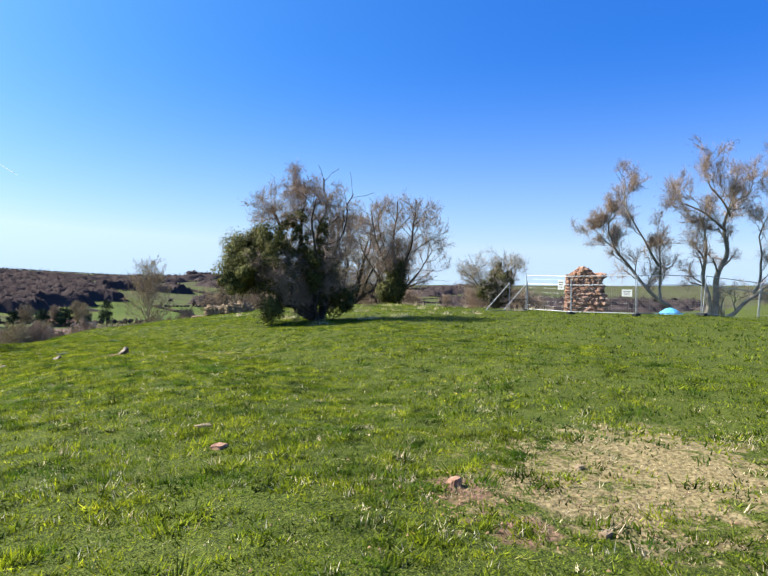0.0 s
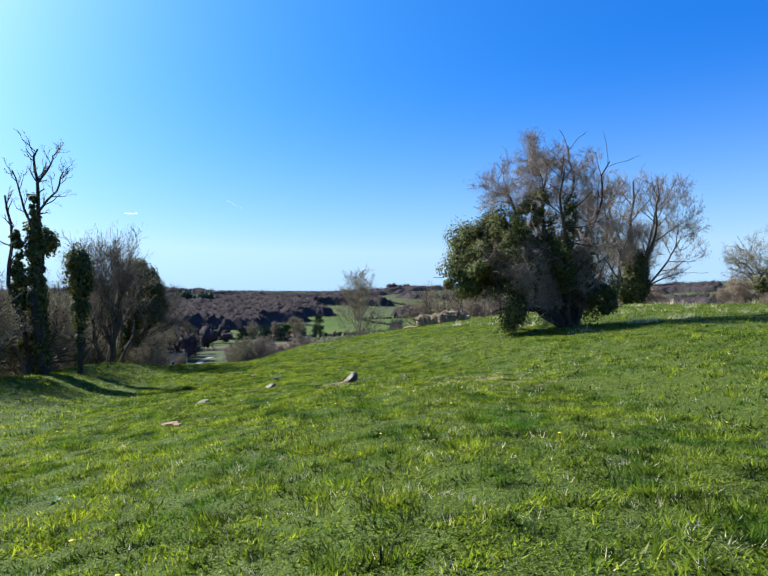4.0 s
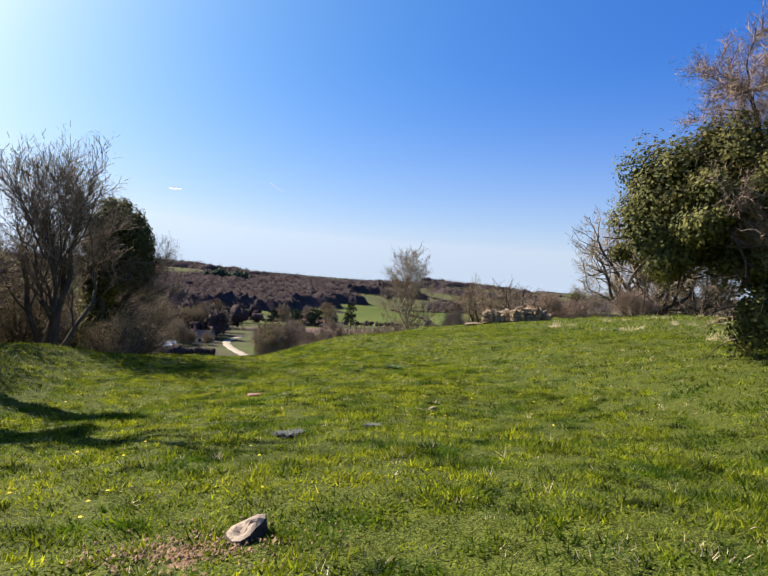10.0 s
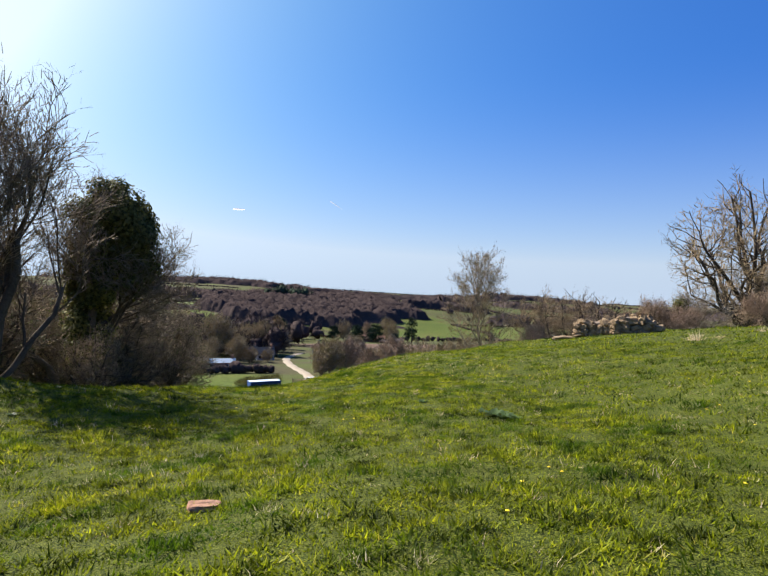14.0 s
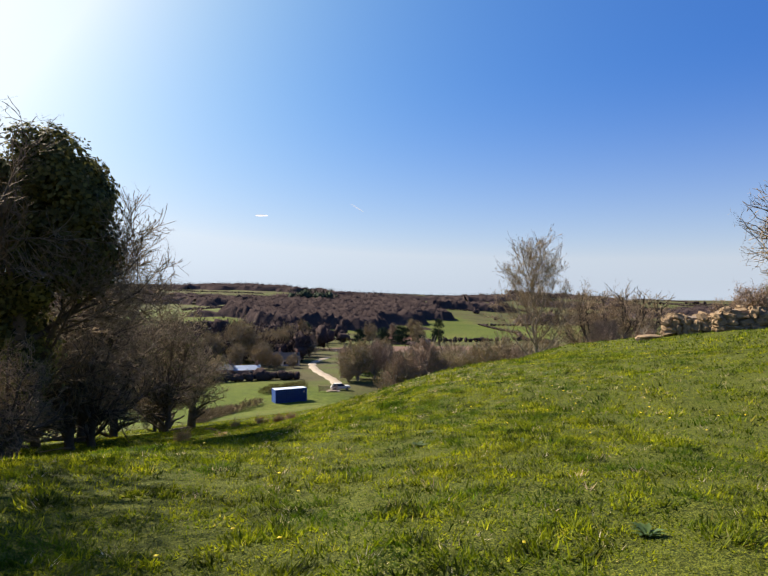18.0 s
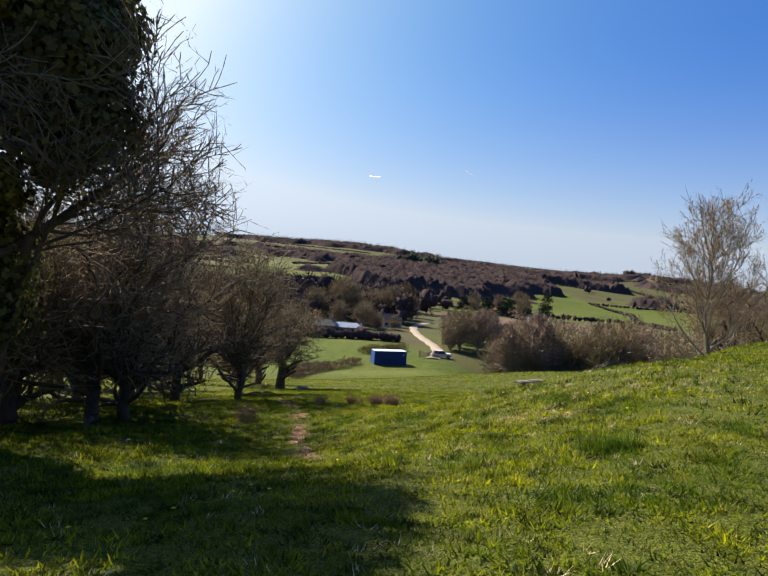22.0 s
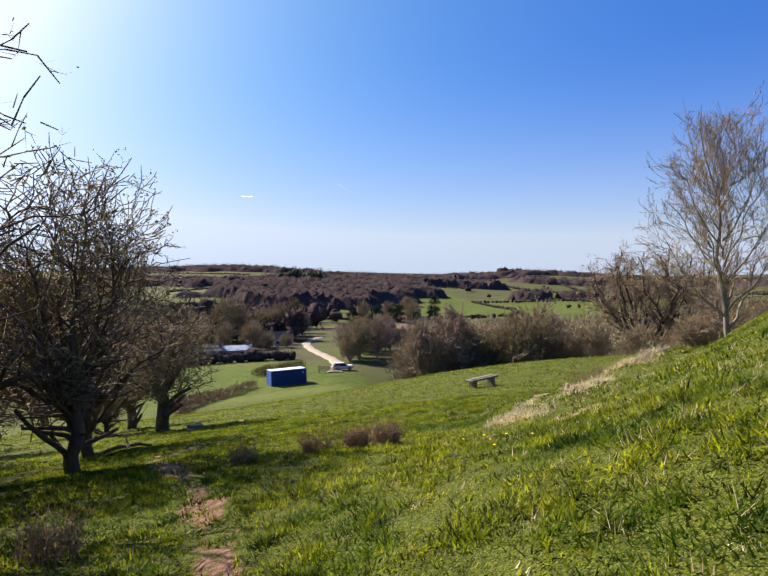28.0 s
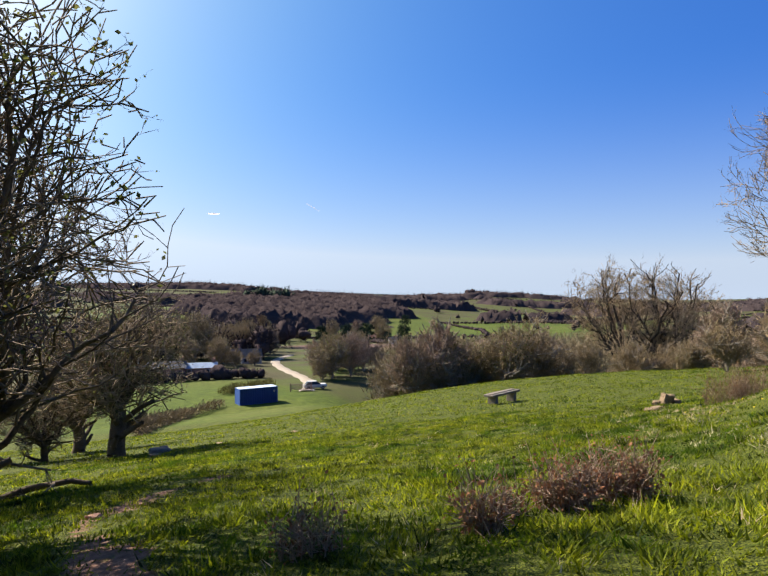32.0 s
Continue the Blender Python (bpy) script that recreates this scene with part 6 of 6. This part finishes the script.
def field_gate(x, y, turn):
    root = thing("field_gate", Matrix.LocRotScale((x, y, gz(x, y)), Euler((0, 0, turn)), None), "five-barred timber field gate across the lane", "gate")
    for px in (0, 3.7):
        part("gate_post", box(bmesh.new(), px, 0, 0.72, 0.18, 0.18, 1.5, bevel=0.02), MAT["tile_roof"], root)
    for k in range(5):
        part("bar", box(bmesh.new(), 1.85, 0, 0.3 + k * 0.22, 3.4, 0.05, 0.1), MAT["tile_roof"], root)
    for px in (0.2, 1.85, 3.5):
        part("stile", box(bmesh.new(), px, 0.05, 0.72, 0.09, 0.04, 1.0), MAT["tile_roof"], root)
    return root


field_gate(-25.8, 154.0, 0.2)


def parked_car(x, y, turn, label):
    root = thing("parked_car", Matrix.LocRotScale((x, y, gz(x, y)), Euler((0, 0, turn)), None), label, "car", "parked cars")
    bm = box(bmesh.new(), 0, 0, 0.62, 4.1, 1.7, 0.62, bevel=0.16)
    part("body", bm, MAT["white"], root)
    bm = bmesh.new()
    q = [bm.verts.new(p) for p in ((-1.7, -0.8, 0.9), (1.0, -0.8, 0.9), (1.0, 0.8, 0.9), (-1.7, 0.8, 0.9), (-1.3, -0.62, 1.42), (0.3, -0.62, 1.42), (0.3, 0.62, 1.42), (-1.3, 0.62, 1.42))]
    for i in ((0, 1, 5, 4), (1, 2, 6, 5), (2, 3, 7, 6), (3, 0, 4, 7)):
        bm.faces.new([q[k] for k in i])
    part("glasshouse", bm, MAT["dark"], root)
    part("roof", box(bmesh.new(), -0.5, 0, 1.44, 1.62, 1.26, 0.06, bevel=0.02), MAT["white"], root)
    for px in (-1.3, 1.3):
        for py in (-0.78, 0.78):
            w = part("wheel", rod(bmesh.new(), (px, py - 0.09, 0.31), (px, py + 0.09, 0.31), 0.31, 14), MAT["rubber"], root)
            part("hub", rod(bmesh.new(), (px, py - 0.1, 0.31), (px, py + 0.1, 0.31), 0.17, 10), MAT["steel"], w)
    return root


parked_car(-21.9, 157.5, 0.3, "white parked car by the lane gate")


# ---- low plants on the mound ----
def shrub(x, y, w, h, n, seed, label):
    """Dry dock-like stems standing in a clump with withered leaves."""
    rng = np.random.default_rng(seed)
    root = thing("dry_shrub", Matrix.Translation((x, y, gz(x, y) - 0.02)), label, "shrub", "dead weed clumps")
    rows, ends = [], []
    for k in range(n):
        a, r = rng.uniform(0, 6.3), w * 0.5 * math.sqrt(rng.random())
        p = np.array([r * math.cos(a), r * math.sin(a) * 0.6, 0.0])
        p[2] = gz(x + p[0], y + p[1]) - gz(x, y)
        d = np.array([rng.normal(0, 0.18), rng.normal(0, 0.18), 1.0])
        ln = h * rng.uniform(0.5, 1.1) / 3.2
        for j in range(3):
            q = p + d * ln
            rows.append((*p, *q, 0.006 - 0.0015 * j, 0.0045 - 0.0015 * j))
            ends += [q, (p + q) / 2]
            for _ in range(2):
                t = q + rng.normal(0, 0.07, 3) + [0, 0, 0.06]
                rows.append((*q, *t, 0.003, 0.0015))
                ends.append(t)
            d = d + rng.normal(0, 0.2, 3)
            p = q
    v, f = tubes(rows, 3)
    link_mesh("stalk", mesh_from("stems", v, f, MAT["red_twig"]), root)
    v, f = leaves(rng, np.array(ends), 0.0125, 1, 0.02)
    link_mesh("foliage", mesh_from("foliage", v, f, MAT["dead_leaf"]), root, "withered red-brown leaves and seed heads")


for k, (x, y, w, h, n) in enumerate([(-7.93, 49.28, 0.2, 0.22, 36), (-7.38, 49.78, 0.34, 0.22, 70), (-7.0, 49.95, 0.36, 0.24, 76), (-8.8, 49.26, 0.34, 0.2, 26), (-7.72, 49.5, 0.2, 0.12, 12), (-2.2, 57.5, 0.9, 0.6, 90), (-1.2, 58.6, 0.9, 0.6, 80),
                                     (-9.3, 45.9, 0.5, 0.3, 40), (17.0, 40.0, 1.2, 0.5, 60), (20.5, 32.0, 1.0, 0.5, 60)]):
    shrub(x, y, w, h, n, 200 + k, "clump of dead red-brown dock stems in grass")


def rosette(name, label, x, y, size, n, seed, mat, cat="weed", slim=0.2):
    """Broad leaves in a low ring."""
    rng = np.random.default_rng(seed)
    vs, fs = [np.zeros(3)], []
    for k in range(n):
        a = k * 2.4 + rng.normal(0, 0.2)
        ln, tilt = size * rng.uniform(0.6, 1.1), rng.uniform(0.2, 0.9)
        u, s = np.array([math.cos(a), math.sin(a), 0]), np.array([-math.sin(a), math.cos(a), 0])
        w = ln * slim
        mid = u * ln * 0.5 + np.array([0, 0, ln * 0.5 * tilt])
        end = u * ln + np.array([0, 0, ln * 0.55 * tilt])
        b = len(vs)
        vs += [mid - s * w, mid + np.array([0, 0, -w * 0.3]), mid + s * w, end]
        fs += [(0, b, b + 1), (0, b + 1, b + 2), (b, b + 3, b + 1), (b + 1, b + 3, b + 2)]
    ob = link_mesh(name, mesh_from(name, np.array(vs), np.array(fs), MAT[mat]))
    ob.matrix_basis = Matrix.Translation((x, y, gz(x, y)))
    tagged(ob, label, cat)


rnd = random.Random(11)
for k, (x, y, s) in enumerate([(2.1, 13.4, 0.16), (1.6, 18.9, 0.16), (-1.9, 35.9, 0.2), (-0.9, 34.8, 0.2), (3.0, 27.0, 0.3), (5.5, 28.5, 0.3), (-2.5, 11.5, 0.22), (-1.8, 9.0, 0.2),
                              (-0.5, 44.0, 0.3), (0.6, 42.0, 0.3), (-3.4, 46.5, 0.3), (-2.2, 47.5, 0.28), (-5.0, 49.0, 0.26), (-4.2, 45.0, 0.24), (-9.0, 41.5, 0.3), (-8.4, 43.2, 0.28), (-9.6, 43.9, 0.3), (-6.2, 30.5, 0.25), (-7.0, 33.0, 0.3),
                              (-5.5, 24.0, 0.22), (-4.0, 18.0, 0.22), (6.5, 20.5, 0.3), (-6.2, 47.2, 0.22), (-3.8, 49.6, 0.3)]):
    rosette("weed_rosette", "low rosette of broad green weed leaves in turf", x, y, s * 0.36, 14, 300 + k, "weed")


for k, (x, y, size) in enumerate([(-1.31, 22.3, 0.17), (-1.22, 22.42, 0.13), (-1.4, 22.4, 0.12), (-0.46, 22.9, 0.13), (-0.38, 22.97, 0.1)]):
    rosette("thistle", "spiky tuft of grey-green thistle leaves in turf", x, y, size * 0.75, 110, 400 + k, "thistle", "thistle", 0.07)
for k, (x, y, size) in enumerate([(0.3, 30.4, 0.16), (0.45, 30.55, 0.14), (0.2, 30.6, 0.15), (0.55, 30.35, 0.12), (0.4, 30.25, 0.13), (-2.0, 35.1, 0.09), (-0.6, 31.9, 0.1), (1.5, 18.1, 0.12), (0.75, 17.75, 0.13), (0.6, 17.25, 0.12)]):
    rosette("weed_rosette", "dark leafy weed standing in the turf", x, y, size, 34, 430 + k, "weed")


# ---- grass ----
def path_distance(x, y):
    best = np.full(x.shape, 1e9)
    for (ax, ay), (bx, by) in zip(WALKED, WALKED[1:]):
        t = np.clip(((x - ax) * (bx - ax) + (y - ay) * (by - ay)) / ((bx - ax) ** 2 + (by - ay) ** 2), 0, 1)
        best = np.minimum(best, np.hypot(x - ax - t * (bx - ax), y - ay - t * (by - ay)))
    return best


WALKED = [(0, 0), (-0.7, 21), (-2.1, 30), (-4, 36), (-8.4, 46.2), (-9.4, 50), (-8.6, 56)]


def sward(name, label, seed, n, area, near, far, h, w, mat, want=None, lean=0.5, per=9, tuft=0.035):
    """Tufts of grass over a band about the line walked, one sliver a blade."""
    rng = np.random.default_rng(seed)
    x0, x1, y0, y1 = area
    n //= per
    x, y = rng.uniform(x0, x1, n), rng.uniform(y0, y1, n)
    d = path_distance(x, y)
    clump = 0.6 * np.sin(x * 3.1 + 2 * np.sin(y * 1.7)) * np.sin(y * 2.9 + 2 * np.sin(x * 1.3)) + 0.7 * np.sin(x * 11 + 2.5 * np.sin(y * 5.3)) * np.sin(y * 10 + 2.5 * np.sin(x * 4.7))
    keep = (d >= near) & (d < far) & (line_mask(x, y, FOOTPATH, 0.26) * (0.75 + 0.35 * np.sin(x * 5.3 + y * 3.1) * np.sin(y * 6.1 - x * 2.7)) < rng.random(n)) & (rng.random(n) < 0.78 + 0.3 * clump)
    keep &= 0.75 * blob(x, y, 2.9, 3.4, 1.1, 1.0) + 0.7 * blob(x, y, 4.6, 4.0, 1.3, 1.0) + blob(x, y, 2.1, 17.9, 1.3, 0.45) < rng.uniform(0.25, 1.0, n)
    if want is not None:
        keep &= want(x, y) > rng.random(n)
    x, y, clump = x[keep], y[keep], clump[keep]
    n = len(x)
    long = 1 + 0.45 * np.clip(0.3 * blob(x, y, -2.5, 46.5, 4.5, 6) + blob(x, y, -10, 40, 3.0, 6) + 0.25 * blob(x, y, -6.2, 49, 3, 2), 0, 1)
    size = h * long * rng.gamma(8.0, 0.125, n) * np.clip(1 + 0.5 * clump, 0.6, 1.8)
    tilt = rng.normal(0, lean * 0.6, (n, 2))
    x, y, size, tilt = np.repeat(x, per), np.repeat(y, per), np.repeat(size, per), np.repeat(tilt, per, axis=0)
    n = len(x)
    off = rng.normal(0, tuft, (n, 2))
    x, y = x + off[:, 0], y + off[:, 1]
    p = np.stack([x, y, land(x, y) - 0.006], 1)
    hh = size * rng.uniform(0.5, 1.2, n)
    a = rng.uniform(0, 6.3, n)
    side = np.stack([np.cos(a), np.sin(a), 0 * a], 1) * (w * rng.uniform(0.6, 1.3, n))[:, None]
    tip = np.column_stack([tilt + off / tuft * 0.3 + rng.normal(0, lean * 0.6, (n, 2)), np.ones(n)])
    tip *= (hh / np.linalg.norm(tip, axis=1))[:, None]
    v = np.stack([p - side, p + side, p + tip], 1).reshape(-1, 3)
    tagged(link_mesh(name, mesh_from(name, v, np.arange(n * 3).reshape(-1, 3), MAT[mat])), label, "grass", kind="stuff")


FOOTPATH = [(-5.9, 41.2), (-6.6, 42.5), (-7.35, 44.2), (-8.4, 46.8), (-9.3, 48.6), (-10.4, 50.2), (-11.0, 51.6), (-10.3, 53.6)]
CREST = [(-5.1, 50.8), (-4.4, 51.5), (-3.6, 52.2), (-2.6, 53.1)]
# straw about 3.8 3.8: worn turf, thickened to stand in for sunlit sheen
dryness = lambda x, y: np.clip(0.16 + blob(x, y, 2.1, 17.9, 2.0, 0.9) + blob(x, y, -3.2, 51.8, 1.8, 0.8, 0.9) + blob(x, y, -4.4, 54.5, 2.2, 1.0, 1.0) + 0.8 * blob(x, y, -1.6, 43.5, 1.4, 0.8) + 0.5 * blob(x, y, 0.5, 7.5, 2.5, 2.8)
                              + 0.9 * blob(x, y, 3.8, 3.8, 2.6, 2.0) + 0.3 * blob(x, y, 1.5, 15.5, 2, 1.5) + 0.4 * blob(x, y, -3.0, 46.5, 2.4, 5) + 0.35 * blob(x, y, -5.3, 48.9, 1.0, 0.6, -0.6), 0, 1)
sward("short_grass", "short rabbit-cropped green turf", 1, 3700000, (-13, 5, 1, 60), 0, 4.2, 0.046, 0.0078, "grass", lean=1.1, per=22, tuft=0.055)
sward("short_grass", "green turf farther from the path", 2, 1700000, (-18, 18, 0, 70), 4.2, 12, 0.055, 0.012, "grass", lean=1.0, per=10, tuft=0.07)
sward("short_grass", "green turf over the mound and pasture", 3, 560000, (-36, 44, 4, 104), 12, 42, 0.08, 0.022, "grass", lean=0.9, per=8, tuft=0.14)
sward("dry_grass", "pale dry grass stalks among the turf", 4, 420000, (-9, 10, 1, 60), 0, 8, 0.055, 0.004, "straw", dryness, 1.0)
rank = lambda x, y: np.clip(0.9 * blob(x, y, -1.7, 15.9, 0.8, 0.45) + 0.9 * blob(x, y, 0.2, 15.2, 0.7, 0.4) + 0.7 * blob(x, y, -1.5, 1.9, 0.8, 0.6) + 0.7 * blob(x, y, -3.6, 40.0, 0.8, 0.7) + (np.sin(x * 1.7 + 1) * np.sin(y * 1.5 + 2 + x) + 0.5 * np.sin(x * 4.1 + y) * np.sin(y * 3.7 - x) > 0.78) * 0.8 + blob(x, y, -10, 41, 2.5, 5) * 0.5, 0, 1)
sward("long_grass", "longer dark rank grass in tufts", 5, 340000, (-14, 12, 2, 64), 0, 10, 0.06, 0.0042, "rank_grass", rank, 1.0, 26, 0.07)
sward("dry_tussock", "bleached straw tussocks hanging over a bank", 6, 330000, (-7, -1, 49, 55.5), 0, 30, 0.075, 0.006, "straw", lambda x, y: np.clip(line_mask(x, y, CREST, 0.55) * (0.42 + 0.5 * np.sin(y * 2.3 + x * 3) + 0.5 * np.sin(x * 7.1 - y * 4.3)), 0, 1), 1.8, 16, 0.08)
sward("dry_tussock", "pale dead grass tufts along the mound edge", 7, 50000, (8, 24, 24, 44), 0, 40, 0.26, 0.008, "straw", lambda x, y: (np.sin(x * 1.3) * np.sin(y * 1.1 + x) > 0.75) * 0.8, 0.8, 16, 0.09)


for k, (x, y) in enumerate([(1.75, 11.8), (-1.9, 38.6), (-2.6, 39.6), (1.55, 12.2)]):
    sward("grass_tussock", "dark tussock of coarse grass standing in turf", 30 + k, 26000, (x - 1, x + 1, y - 1, y + 1), 0, 60, 0.16, 0.004, "rank_grass", lambda u, v: blob(u, v, x, y, 0.17, 0.17), 0.9, 20, 0.04)


def dandelions(n, seed):
    rng = np.random.default_rng(seed)
    x, y = rng.uniform(-6, 7, n), rng.uniform(5, 56, n)
    keep = np.sin(x * 0.9 + 1.0) * np.sin(y * 0.55) > rng.uniform(-0.2, 0.9, n)
    x, y = x[keep], y[keep]
    vs, fs = [], []
    z = land(x, y) + rng.uniform(0.03, 0.07, len(x))
    for px, py, pz in zip(x, y, z):
        b, r = len(vs), 0.018
        vs.append((px, py, pz + 0.008))
        for k in range(8):
            q = r if k % 2 else r * 0.7
            vs.append((px + q * math.cos(k * 0.785), py + q * math.sin(k * 0.785), pz))
        fs += [(b, b + 1 + k, b + 1 + (k + 1) % 8) for k in range(8)]
    tagged(link_mesh("dandelions", mesh_from("dandelions", np.array(vs), np.array(fs), MAT["flower"])), "small yellow dandelion flowers dotted in the turf", "flowers", kind="stuff")


dandelions(900, 5)


# ---- high in the sky ----
def cloud_streak(label, az, el, far, length, height, slope, seed):
    """A thin shred of far cloud."""
    bm = bmesh.new()
    bmesh.ops.create_icosphere(bm, subdivisions=3, radius=0.5)
    for v in bm.verts:
        v.co += noise.noise_vector(v.co * 3 + Vector((seed, 0, 0))) * 0.12
    me = bpy.data.meshes.new("cloud")
    bm.to_mesh(me)
    bm.free()
    me.materials.append(MAT["cloud"])
    a, e = radians(az), radians(el)
    ob = new("cloud", me)
    ob.matrix_basis = Matrix.LocRotScale((far * math.sin(a) * math.cos(e), far * math.cos(a) * math.cos(e), far * math.sin(e)), Euler((0, slope, -a)), (length, height * 2, height))
    ob.visible_shadow = False
    tagged(ob, label, "cloud", kind="structure")


cloud_streak("small white shred of cloud low in a clear sky", -15.7, 7.6, 2800, 55, 6, 0.0, 1)
cloud_streak("short thin white vapour trail in a clear sky", -7.0, 8.3, 2800, 75, 1.6, 0.55, 5)
